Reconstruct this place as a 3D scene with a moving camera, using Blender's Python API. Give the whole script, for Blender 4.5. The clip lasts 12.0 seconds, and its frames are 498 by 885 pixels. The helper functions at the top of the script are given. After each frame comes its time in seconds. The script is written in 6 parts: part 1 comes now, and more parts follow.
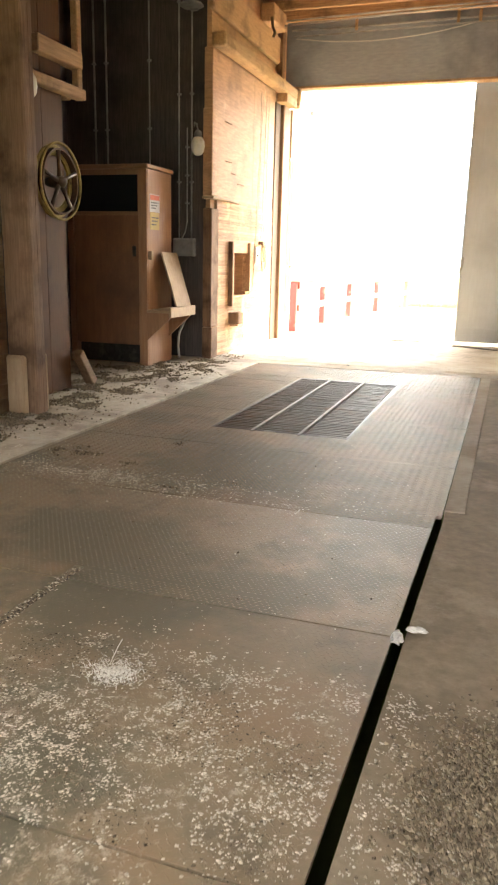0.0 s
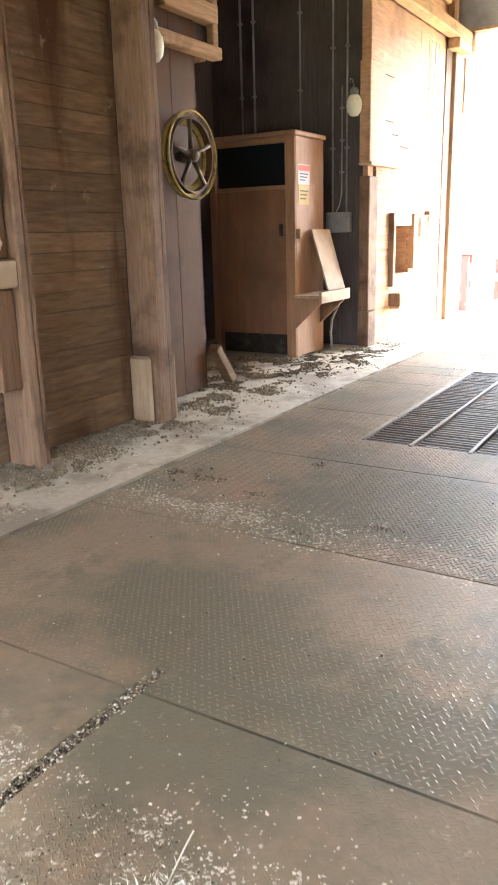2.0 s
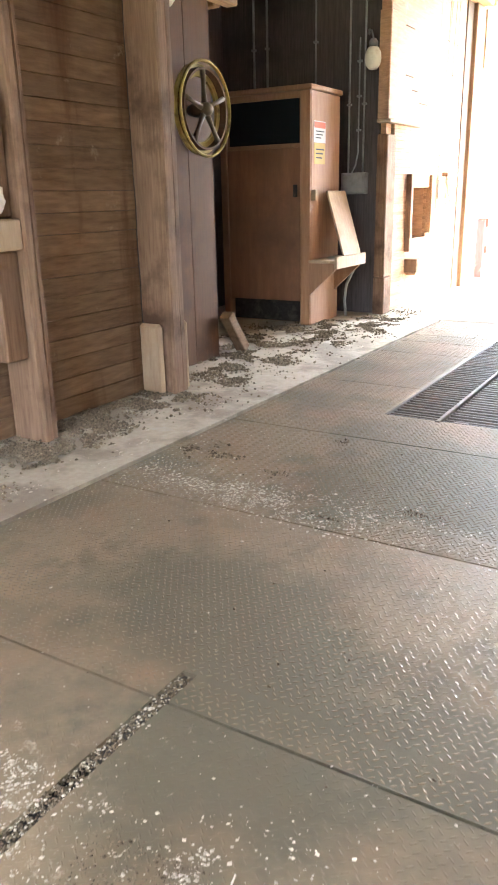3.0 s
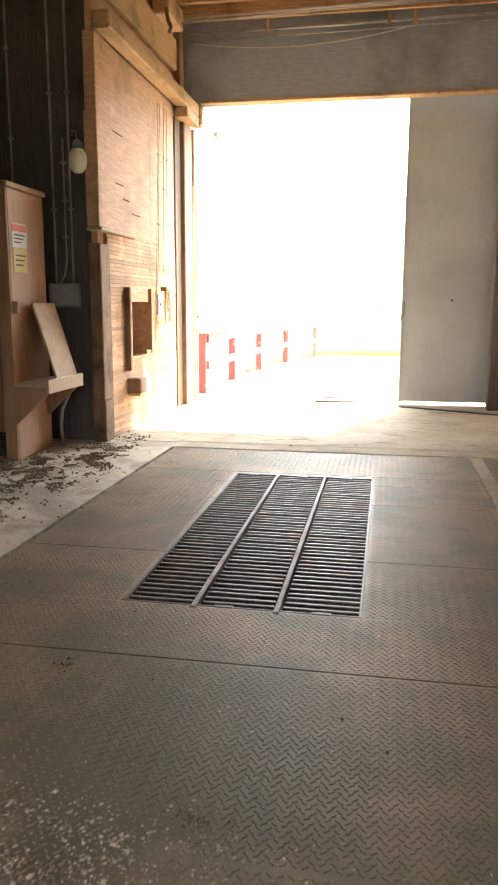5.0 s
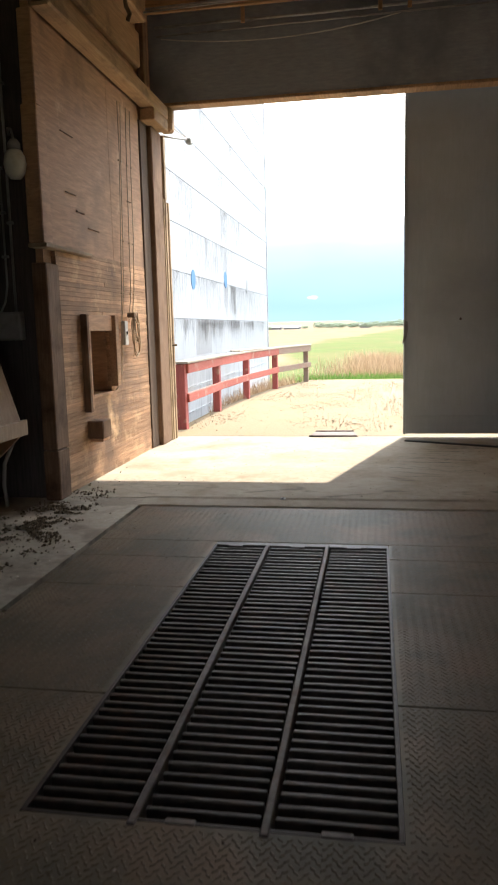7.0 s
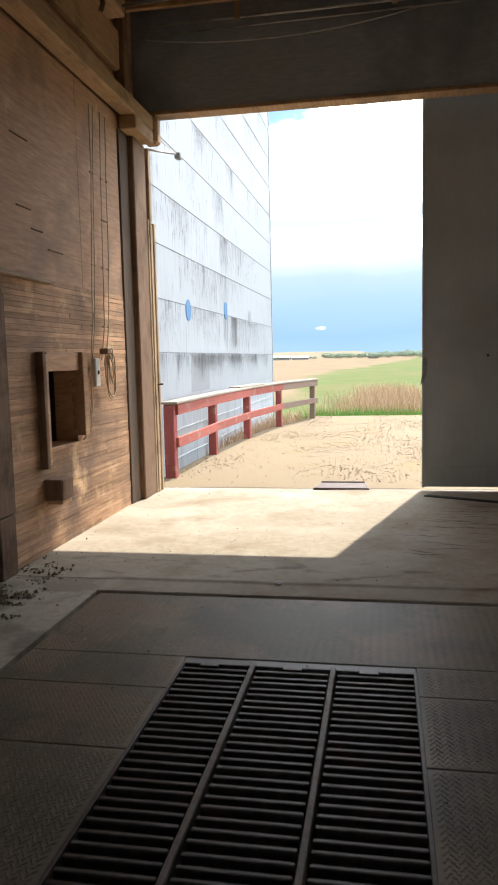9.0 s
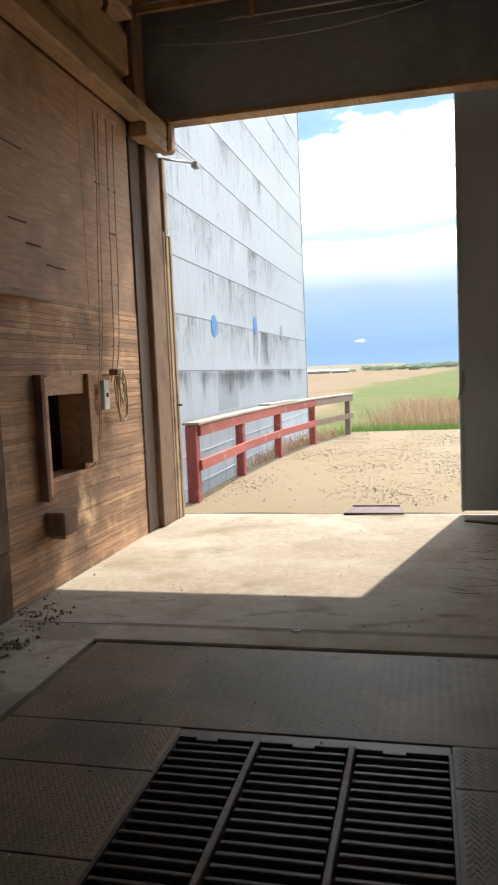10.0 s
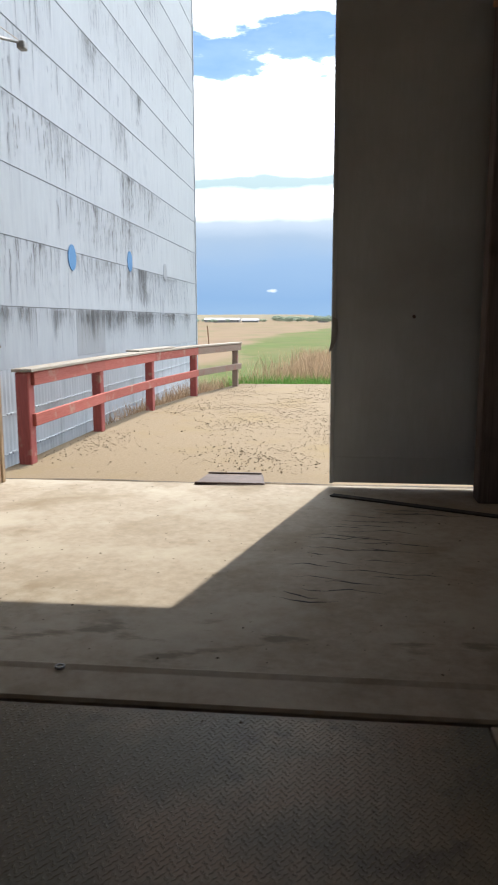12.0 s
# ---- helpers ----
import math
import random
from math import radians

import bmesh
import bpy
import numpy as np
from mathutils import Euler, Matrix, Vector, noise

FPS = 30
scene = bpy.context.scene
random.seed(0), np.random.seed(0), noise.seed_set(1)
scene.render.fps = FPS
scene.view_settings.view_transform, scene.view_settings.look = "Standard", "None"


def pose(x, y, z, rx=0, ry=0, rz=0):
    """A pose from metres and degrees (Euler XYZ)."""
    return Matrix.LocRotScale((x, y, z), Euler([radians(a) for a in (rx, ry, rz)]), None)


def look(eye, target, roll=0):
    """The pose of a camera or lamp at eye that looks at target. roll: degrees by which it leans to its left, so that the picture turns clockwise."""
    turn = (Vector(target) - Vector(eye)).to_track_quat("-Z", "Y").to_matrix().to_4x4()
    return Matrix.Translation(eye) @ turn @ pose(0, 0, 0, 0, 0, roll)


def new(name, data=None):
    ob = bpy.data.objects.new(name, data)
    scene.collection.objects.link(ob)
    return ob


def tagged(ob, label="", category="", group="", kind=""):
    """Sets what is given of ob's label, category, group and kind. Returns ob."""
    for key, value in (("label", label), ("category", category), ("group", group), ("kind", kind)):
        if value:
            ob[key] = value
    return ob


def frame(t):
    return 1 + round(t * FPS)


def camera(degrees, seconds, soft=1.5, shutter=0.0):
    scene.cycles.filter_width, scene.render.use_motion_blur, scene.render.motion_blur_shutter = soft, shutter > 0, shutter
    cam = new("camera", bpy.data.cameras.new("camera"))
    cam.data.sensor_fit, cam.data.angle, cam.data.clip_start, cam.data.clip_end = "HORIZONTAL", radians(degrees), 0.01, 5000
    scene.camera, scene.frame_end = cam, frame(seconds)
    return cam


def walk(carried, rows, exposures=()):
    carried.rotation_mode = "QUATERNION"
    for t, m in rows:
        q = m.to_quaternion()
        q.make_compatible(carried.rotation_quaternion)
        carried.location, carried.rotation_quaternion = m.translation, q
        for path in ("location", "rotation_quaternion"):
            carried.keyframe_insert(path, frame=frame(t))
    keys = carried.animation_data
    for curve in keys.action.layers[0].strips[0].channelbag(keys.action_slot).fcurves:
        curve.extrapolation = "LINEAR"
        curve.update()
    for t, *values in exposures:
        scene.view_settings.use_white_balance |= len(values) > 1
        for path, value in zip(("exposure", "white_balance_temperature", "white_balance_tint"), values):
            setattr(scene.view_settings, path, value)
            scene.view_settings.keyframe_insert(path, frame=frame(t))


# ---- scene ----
cam = camera(36.8, 12.0, soft=1.9, shutter=0.4)
PATH = [
    (0, (0.038, -0.128, 1.486), (-0.582, 1.713, 1.009), 1.3),
    (0.5, (0.048, 0.207, 1.498), (-0.674, 1.992, 0.956), 0.5),
    (1, (-0.097, 0.471, 1.504), (-0.965, 2.185, 0.949), -0.6),
    (1.5, (-0.22, 0.744, 1.483), (-1.165, 2.405, 0.893), -1.8),
    (2, (-0.286, 0.981, 1.512), (-1.293, 2.623, 0.976), -1.6),
    (2.5, (-0.409, 1.076, 1.497), (-1.428, 2.695, 0.914), -2.7),
    (2.7, (-0.465, 1.101, 1.481), (-1.485, 2.706, 0.864), -2.0),
    (4.3, (-0.957, 1.933, 1.614), (-1.701, 3.735, 1.172), 0.3),
    (4.5, (-1.051, 2.115, 1.573), (-1.666, 3.987, 1.233), -0.2),
    (5, (-1.085, 2.512, 1.519), (-1.437, 4.448, 1.161), 0.2),
    (5.5, (-1.095, 2.864, 1.54), (-1.448, 4.79, 1.135), -0.2),
    (6, (-1.234, 3.22, 1.545), (-1.584, 5.15, 1.154), -1.0),
    (6.5, (-1.242, 3.603, 1.537), (-1.599, 5.533, 1.15), -1.6),
    (7, (-1.244, 3.952, 1.553), (-1.579, 5.901, 1.253), -1.4),
    (7.2, (-1.276, 4.088, 1.562), (-1.625, 6.036, 1.275), -1.8),
    (9, (-1.316, 5.343, 1.636), (-1.673, 7.299, 1.415), -1.3),
    (9.5, (-1.203, 5.615, 1.662), (-1.566, 7.573, 1.47), -2.1),
    (10, (-1.233, 5.954, 1.665), (-1.696, 7.891, 1.486), -2.5),
    (10.5, (-1.002, 6.344, 1.62), (-1.52, 8.258, 1.359), -2.0),
    (11, (-0.885, 6.691, 1.584), (-1.246, 8.632, 1.264), -0.4),
    (11.5, (-0.923, 7.067, 1.584), (-1.189, 9.025, 1.277), -0.4),
    (12, (-0.844, 7.449, 1.588), (-1.067, 9.41, 1.267), -0.2),
]
EXPOSURES = [(0, 4.45, 7500, 10), (0.5, 4.5, 7200, 10), (1, 4.65, 6900, 10), (1.5, 4.95, 6500, 10), (2.5, 5.4, 6200, 10), (4.5, 4.85, 6350, 10), (5, 3.95, 7100, 10), (5.5, 3.2, 7500, 10), (6, 2.6, 7600, 10), (6.5, 2.08, 7000, 10), (7, 1.78, 6600, 10), (9, 1.38, 6450, 10), (10.5, 1.07, 6400, 10), (12, 0.88, 6250, 10)]
walk(cam, [(t, look(eye, target, roll)) for t, eye, target, roll in PATH],
     exposures=EXPOSURES)

# ---- world and sun ----
SUN_TO = Vector((0.82, 3.08, 4.53)).normalized()
world = bpy.data.worlds.new("sky")
scene.world = world
world.use_nodes = True


def sky_world():
    nt = world.node_tree
    nd, ln = nt.nodes, nt.links
    nd.clear()
    out = nd.new("ShaderNodeOutputWorld")
    bg = nd.new("ShaderNodeBackground")
    sky = nd.new("ShaderNodeTexSky")
    sky.sky_type = "NISHITA"
    sky.sun_disc = False
    sky.sun_elevation = math.asin(SUN_TO.z)
    sky.sun_rotation = math.atan2(SUN_TO.x, SUN_TO.y)
    dim = nd.new("ShaderNodeMix")
    dim.data_type, dim.blend_type = "RGBA", "MULTIPLY"
    dim.inputs[0].default_value = 1.0
    dim.inputs[7].default_value = (0.042, 0.060, 0.078, 1)
    ln.new(sky.outputs[0], dim.inputs[6])
    tc = nd.new("ShaderNodeTexCoord")
    sep = nd.new("ShaderNodeSeparateXYZ")
    ln.new(tc.outputs["Generated"], sep.inputs[0])
    # cloud layers: noise flattened towards the horizon
    mp = nd.new("ShaderNodeMapping")
    mp.inputs["Scale"].default_value = (2.6, 2.6, 8.0)
    mp.inputs["Location"].default_value = (0.3, 1.7, 0.4)
    ln.new(tc.outputs["Generated"], mp.inputs[0])
    nz = nd.new("ShaderNodeTexNoise")
    nz.inputs["Scale"].default_value, nz.inputs["Detail"].default_value = 1.6, 7
    nz.inputs["Roughness"].default_value = 0.55
    ln.new(mp.outputs[0], nz.inputs["Vector"])
    wob = nd.new("ShaderNodeMath")
    wob.operation = "MULTIPLY_ADD"
    wob.inputs[1].default_value, wob.inputs[2].default_value = 0.05, -0.025
    ln.new(nz.outputs[0], wob.inputs[0])
    add = nd.new("ShaderNodeMath")
    add.operation = "ADD"
    ln.new(sep.outputs[2], add.inputs[0])
    ln.new(wob.outputs[0], add.inputs[1])
    puff = nd.new("ShaderNodeTexNoise")
    puff.inputs["Scale"].default_value, puff.inputs["Detail"].default_value, puff.inputs["Roughness"].default_value = 3.4, 8, 0.6
    ln.new(mp.outputs[0], puff.inputs["Vector"])
    wob2 = nd.new("ShaderNodeMath")
    wob2.operation = "MULTIPLY_ADD"
    wob2.inputs[1].default_value, wob2.inputs[2].default_value = 0.16, -0.08
    ln.new(puff.outputs[0], wob2.inputs[0])
    add2 = nd.new("ShaderNodeMath")
    add2.operation = "ADD"
    ln.new(sep.outputs[2], add2.inputs[0])
    ln.new(wob2.outputs[0], add2.inputs[1])
    cover = nd.new("ShaderNodeValToRGB")
    stops = [(0.0, 1.0), (0.285, 1.0), (0.298, 0.05), (0.335, 0.02), (0.352, 0.9), (0.5, 0.7), (0.65, 0.8), (1.0, 0.6)]
    el = cover.color_ramp.elements
    while len(el) < len(stops):
        el.new(0.5)
    for e, (p, v) in zip(el, stops):
        e.position, e.color = p, (v, v, v, 1)
    ln.new(add2.outputs[0], cover.inputs[0])
    tone = nd.new("ShaderNodeValToRGB")
    tones = [(0.0, (0.22, 0.335, 0.48)), (0.03, (0.185, 0.30, 0.465)), (0.07, (0.225, 0.33, 0.475)), (0.10, (0.28, 0.36, 0.46)), (0.124, (0.42, 0.48, 0.55)),
             (0.134, (1.8, 1.83, 1.86)), (0.160, (1.9, 1.93, 1.96)), (0.170, (0.36, 0.46, 0.48)), (0.180, (0.38, 0.48, 0.50)), (0.192, (1.9, 1.93, 1.96)), (0.39, (1.9, 1.93, 1.98)), (0.46, (2.2, 2.27, 2.35))]
    el = tone.color_ramp.elements
    while len(el) < len(tones):
        el.new(0.5)
    for e, (p, c) in zip(el, tones):
        e.position, e.color = p, (*c, 1)
    ln.new(add.outputs[0], tone.inputs[0])
    mix = nd.new("ShaderNodeMix")
    mix.data_type = "RGBA"
    ln.new(cover.outputs[0], mix.inputs[0])
    ln.new(dim.outputs[2], mix.inputs[6])
    # clouds brighten smoothly towards the sun
    facing = nd.new("ShaderNodeVectorMath")
    facing.operation = "DOT_PRODUCT"
    facing.inputs[1].default_value = SUN_TO
    ln.new(tc.outputs["Generated"], facing.inputs[0])
    glow = nd.new("ShaderNodeMapRange")
    glow.inputs[1].default_value, glow.inputs[2].default_value = -0.2, 1.0
    glow.inputs[3].default_value, glow.inputs[4].default_value = 0.40, 1.25
    ln.new(facing.outputs["Value"], glow.inputs[0])
    lit = nd.new("ShaderNodeMix")
    lit.data_type, lit.blend_type = "RGBA", "MULTIPLY"
    lit.inputs[0].default_value = 1.0
    ln.new(tone.outputs[0], lit.inputs[6])
    ln.new(glow.outputs[0], lit.inputs[7])
    ln.new(lit.outputs[2], mix.inputs[7])
    # small bright cloud low in the dark band
    off = nd.new("ShaderNodeVectorMath")
    off.operation = "SUBTRACT"
    off.inputs[1].default_value = Vector((-0.082, 0.996, 0.0385)).normalized()
    ln.new(tc.outputs["Generated"], off.inputs[0])
    sq = nd.new("ShaderNodeVectorMath")
    sq.operation = "MULTIPLY"
    sq.inputs[1].default_value = (1.0, 1.0, 2.3)
    ln.new(off.outputs[0], sq.inputs[0])
    size = nd.new("ShaderNodeVectorMath")
    size.operation = "LENGTH"
    ln.new(sq.outputs[0], size.inputs[0])
    fray = nd.new("ShaderNodeTexNoise")
    fray.inputs["Scale"].default_value, fray.inputs["Detail"].default_value = 160, 4
    ln.new(tc.outputs["Generated"], fray.inputs["Vector"])
    rag = nd.new("ShaderNodeMath")
    rag.operation = "MULTIPLY_ADD"
    rag.inputs[1].default_value = 0.009
    ln.new(fray.outputs[0], rag.inputs[0])
    ln.new(size.outputs["Value"], rag.inputs[2])
    tiny = nd.new("ShaderNodeValToRGB")
    tiny.color_ramp.elements[0].position, tiny.color_ramp.elements[0].color = 0.007, (1, 1, 1, 1)
    tiny.color_ramp.elements[1].position, tiny.color_ramp.elements[1].color = 0.0115, (0, 0, 0, 1)
    ln.new(rag.outputs[0], tiny.inputs[0])
    mix2 = nd.new("ShaderNodeMix")
    mix2.data_type = "RGBA"
    ln.new(tiny.outputs[0], mix2.inputs[0])
    ln.new(mix.outputs[2], mix2.inputs[6])
    mix2.inputs[7].default_value = (0.62, 0.67, 0.73, 1)
    ln.new(mix2.outputs[2], bg.inputs[0])
    bg.inputs[1].default_value = 1.0
    ln.new(bg.outputs[0], out.inputs[0])


sky_world()
sun = new("sun", bpy.data.lights.new("sun", "SUN"))
sun.data.energy, sun.data.angle, sun.data.color = 2.95, radians(0.55), (1.0, 0.91, 0.78)
sun.matrix_world = look((0, 0, 30), Vector((0, 0, 30)) - SUN_TO)


# ---- materials ----
def ramp(nt, stops):
    r = nt.nodes.new("ShaderNodeValToRGB")
    el = r.color_ramp.elements
    while len(el) < len(stops):
        el.new(0.5)
    for e, (p, c) in zip(el, stops):
        e.position, e.color = p, (*c, 1) if len(c) == 3 else c
    return r


def noise_node(nt, vec, scale, detail=6, rough=0.6, stretch=(1, 1, 1), shift=(0, 0, 0)):
    mp = nt.nodes.new("ShaderNodeMapping")
    mp.inputs["Scale"].default_value = stretch
    mp.inputs["Location"].default_value = shift
    nt.links.new(vec, mp.inputs[0])
    n = nt.nodes.new("ShaderNodeTexNoise")
    n.inputs["Scale"].default_value, n.inputs["Detail"].default_value, n.inputs["Roughness"].default_value = scale, detail, rough
    nt.links.new(mp.outputs[0], n.inputs["Vector"])
    return n.outputs[0]


def blend(nt, kind, fac, a, b):
    m = nt.nodes.new("ShaderNodeMix")
    m.data_type, m.blend_type = "RGBA", kind
    for sock, v in ((m.inputs[0], fac), (m.inputs[6], a), (m.inputs[7], b)):
        if isinstance(v, (int, float)):
            sock.default_value = v
        elif isinstance(v, tuple):
            sock.default_value = (*v, 1)
        else:
            nt.links.new(v, sock)
    return m.outputs[2]


def surface(name, dark, light, grain=20.0, stretch=(1, 1, 1), stain=None, stain_scale=1.2, stain_lo=0.5, stain_hi=0.68, rough=(0.6, 0.85),
            metal=0.0, bump=0.3, bump_dist=0.004, vary=0.25, stain_stretch=(1, 1, 1), stain2=None, s2_scale=9.0, s2_lo=0.6, s2_hi=0.7, island=False):
    """Two scales of colour, stains of their own shape, variation from piece to piece, fine relief."""
    m = bpy.data.materials.new(name)
    m.use_nodes = True
    nt = m.node_tree
    b = nt.nodes["Principled BSDF"]
    geo = nt.nodes.new("ShaderNodeNewGeometry")
    info = nt.nodes.new("ShaderNodeObjectInfo")
    pos = geo.outputs["Position"]
    rnd = geo.outputs["Random Per Island"] if island else info.outputs["Random"]
    off = nt.nodes.new("ShaderNodeVectorMath")
    off.operation = "MULTIPLY_ADD"
    nt.links.new(rnd, off.inputs[0])
    off.inputs[1].default_value = (7.3, 5.1, 9.7)
    nt.links.new(pos, off.inputs[2])
    vec = off.outputs[0]
    g = noise_node(nt, vec, grain, 8, 0.65, stretch)
    r = ramp(nt, [(0.3, dark), (0.7, light)])
    nt.links.new(g, r.inputs[0])
    col = r.outputs[0]
    # piece to piece
    mul = nt.nodes.new("ShaderNodeMath")
    mul.operation = "MULTIPLY_ADD"
    nt.links.new(rnd, mul.inputs[0])
    mul.inputs[1].default_value, mul.inputs[2].default_value = vary, 1.0 - vary / 2
    hsv = nt.nodes.new("ShaderNodeHueSaturation")
    nt.links.new(mul.outputs[0], hsv.inputs["Value"])
    nt.links.new(col, hsv.inputs["Color"])
    col = hsv.outputs[0]
    if stain:
        s = noise_node(nt, pos, stain_scale, 7, 0.62, stain_stretch, (3.1, 1.2, 0.7))
        sr = ramp(nt, [(stain_lo, (0, 0, 0)), (stain_hi, (1, 1, 1))])
        nt.links.new(s, sr.inputs[0])
        col = blend(nt, "MIX", sr.outputs[0], col, stain)
    if stain2:
        s = noise_node(nt, pos, s2_scale, 8, 0.7, (1, 1, 1), (8.3, 0.2, 4.7))
        sr = ramp(nt, [(s2_lo, (0, 0, 0)), (s2_hi, (1, 1, 1))])
        nt.links.new(s, sr.inputs[0])
        col = blend(nt, "MIX", sr.outputs[0], col, stain2)
    nt.links.new(col, b.inputs["Base Color"])
    rr = nt.nodes.new("ShaderNodeMapRange")
    nt.links.new(g, rr.inputs[0])
    rr.inputs[3].default_value, rr.inputs[4].default_value = rough
    nt.links.new(rr.outputs[0], b.inputs["Roughness"])
    b.inputs["Metallic"].default_value = metal
    b.inputs["Specular IOR Level"].default_value = 0.06 if rough[0] >= 0.8 else (0.22 if rough[0] >= 0.6 else 0.5)
    if bump:
        bp = nt.nodes.new("ShaderNodeBump")
        bp.inputs["Strength"].default_value, bp.inputs["Distance"].default_value = bump, bump_dist
        nt.links.new(g, bp.inputs["Height"])
        nt.links.new(bp.outputs[0], b.inputs["Normal"])
    return m


def deck_material():
    """Worn steel plate: brown-grey, dusty, with dried grain dust and rust blotches."""
    m = surface("deck_steel", (0.125, 0.096, 0.059), (0.22, 0.172, 0.11), 34, stain=(0.28, 0.218, 0.138), stain_scale=1.1, stain_lo=0.5, stain_hi=0.68,
                stain2=(0.062, 0.05, 0.034), s2_scale=4.0, s2_lo=0.53, s2_hi=0.66, rough=(0.46, 0.66), metal=0.12, bump=0.25, bump_dist=0.002, vary=0.12)
    m.node_tree.nodes["Principled BSDF"].inputs["Specular IOR Level"].default_value = 0.38
    nt = m.node_tree
    b = nt.nodes["Principled BSDF"]
    src = b.inputs["Base Color"].links[0].from_socket
    geo = nt.nodes.new("ShaderNodeNewGeometry")
    # rust-red blotches
    s = noise_node(nt, geo.outputs["Position"], 1.6, 6, 0.6, (1, 1, 1), (5, 2, 0))
    sr = ramp(nt, [(0.48, (0, 0, 0)), (0.62, (0.8, 0.8, 0.8))])
    nt.links.new(s, sr.inputs[0])
    c = blend(nt, "MIX", sr.outputs[0], src, (0.215, 0.13, 0.07))
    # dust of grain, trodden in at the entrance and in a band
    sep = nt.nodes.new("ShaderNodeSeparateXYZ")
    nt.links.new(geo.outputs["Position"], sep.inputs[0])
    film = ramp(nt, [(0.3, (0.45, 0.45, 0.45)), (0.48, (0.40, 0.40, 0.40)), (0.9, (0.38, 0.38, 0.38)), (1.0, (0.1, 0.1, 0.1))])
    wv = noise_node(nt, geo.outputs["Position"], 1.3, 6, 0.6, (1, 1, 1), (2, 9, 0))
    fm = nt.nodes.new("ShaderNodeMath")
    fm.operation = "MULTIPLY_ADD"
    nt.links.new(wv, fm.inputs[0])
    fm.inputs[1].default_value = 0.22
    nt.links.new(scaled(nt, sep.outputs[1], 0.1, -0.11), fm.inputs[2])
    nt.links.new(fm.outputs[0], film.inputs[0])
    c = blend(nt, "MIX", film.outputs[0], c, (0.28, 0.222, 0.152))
    gs = noise_node(nt, geo.outputs["Position"], 0.9, 6, 0.6, (1, 1, 1), (12, 3, 0))
    gr = ramp(nt, [(0.46, (0, 0, 0)), (0.57, (0.78, 0.78, 0.78))])
    nt.links.new(gs, gr.inputs[0])
    c = blend(nt, "MIX", gr.outputs[0], c, (0.105, 0.1, 0.07))
    # damp grey-green stain in front of the pit
    far = nt.nodes.new("ShaderNodeVectorMath")
    far.operation = "DISTANCE"
    nt.links.new(geo.outputs["Position"], far.inputs[0])
    far.inputs[1].default_value = (-1.85, 4.75, 0.0)
    edge = noise_node(nt, geo.outputs["Position"], 2.6, 6, 0.65, (1, 1, 1), (4, 4, 0))
    wet = nt.nodes.new("ShaderNodeMath")
    wet.operation = "MULTIPLY_ADD"
    nt.links.new(edge, wet.inputs[0])
    wet.inputs[1].default_value = 1.3
    nt.links.new(far.outputs["Value"], wet.inputs[2])
    wr = ramp(nt, [(0.82, (0.75, 0.75, 0.75)), (1.0, (0, 0, 0))])
    nt.links.new(scaled(nt, wet.outputs[0], 0.72, 0.0), wr.inputs[0])
    c = blend(nt, "MIX", wr.outputs[0], c, (0.088, 0.09, 0.06))
    band = ramp(nt, [(0.0, (0.9, 0.9, 0.9)), (0.20, (0.72, 0.72, 0.72)), (0.29, (0.25, 0.25, 0.25)), (0.38, (0.25, 0.25, 0.25)), (0.43, (0.62, 0.62, 0.62)), (0.47, (0.2, 0.2, 0.2)), (0.62, (0.0, 0.0, 0.0))])
    nt.links.new(scaled(nt, sep.outputs[1], 0.1, 0.0), band.inputs[0])
    d1 = noise_node(nt, geo.outputs["Position"], 19, 9, 0.82)
    d2 = noise_node(nt, geo.outputs["Position"], 2.1, 5, 0.6, (1, 1, 1), (1, 7, 0))
    sm = nt.nodes.new("ShaderNodeMath")
    sm.operation = "MULTIPLY_ADD"
    nt.links.new(band.outputs[0], sm.inputs[0])
    sm.inputs[1].default_value = 0.22
    nt.links.new(d1, sm.inputs[2])
    sm2 = nt.nodes.new("ShaderNodeMath")
    sm2.operation = "MULTIPLY_ADD"
    nt.links.new(d2, sm2.inputs[0])
    sm2.inputs[1].default_value = 0.35
    nt.links.new(sm.outputs[0], sm2.inputs[2])
    dr = ramp(nt, [(0.88, (0, 0, 0)), (1.0, (0.85, 0.85, 0.85))])
    nt.links.new(sm2.outputs[0], dr.inputs[0])
    c = blend(nt, "MIX", dr.outputs[0], c, (0.47, 0.41, 0.32))
    nt.links.new(c, b.inputs["Base Color"])
    return m


def scaled(nt, sock, k, a):
    n = nt.nodes.new("ShaderNodeMath")
    n.operation = "MULTIPLY_ADD"
    nt.links.new(sock, n.inputs[0])
    n.inputs[1].default_value, n.inputs[2].default_value = k, a
    return n.outputs[0]


ALONG_Y, ALONG_Z, ALONG_X = (9, 0.5, 9), (9, 9, 0.5), (0.5, 9, 9)
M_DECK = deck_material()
M_LUG = surface("lug_steel", (0.15, 0.115, 0.073), (0.27, 0.212, 0.138), 25, stain=(0.15, 0.125, 0.082), stain_scale=1.1, rough=(0.24, 0.42), metal=0.45, bump=0.1, vary=0.3, island=True)
M_GRATE = surface("grate_steel", (0.03, 0.025, 0.021), (0.082, 0.066, 0.053), 22, stain=(0.096, 0.050, 0.028), stain_scale=3, stain_lo=0.55, stain_hi=0.75, rough=(0.4, 0.62), metal=0.35, bump=0.3, vary=0.3)
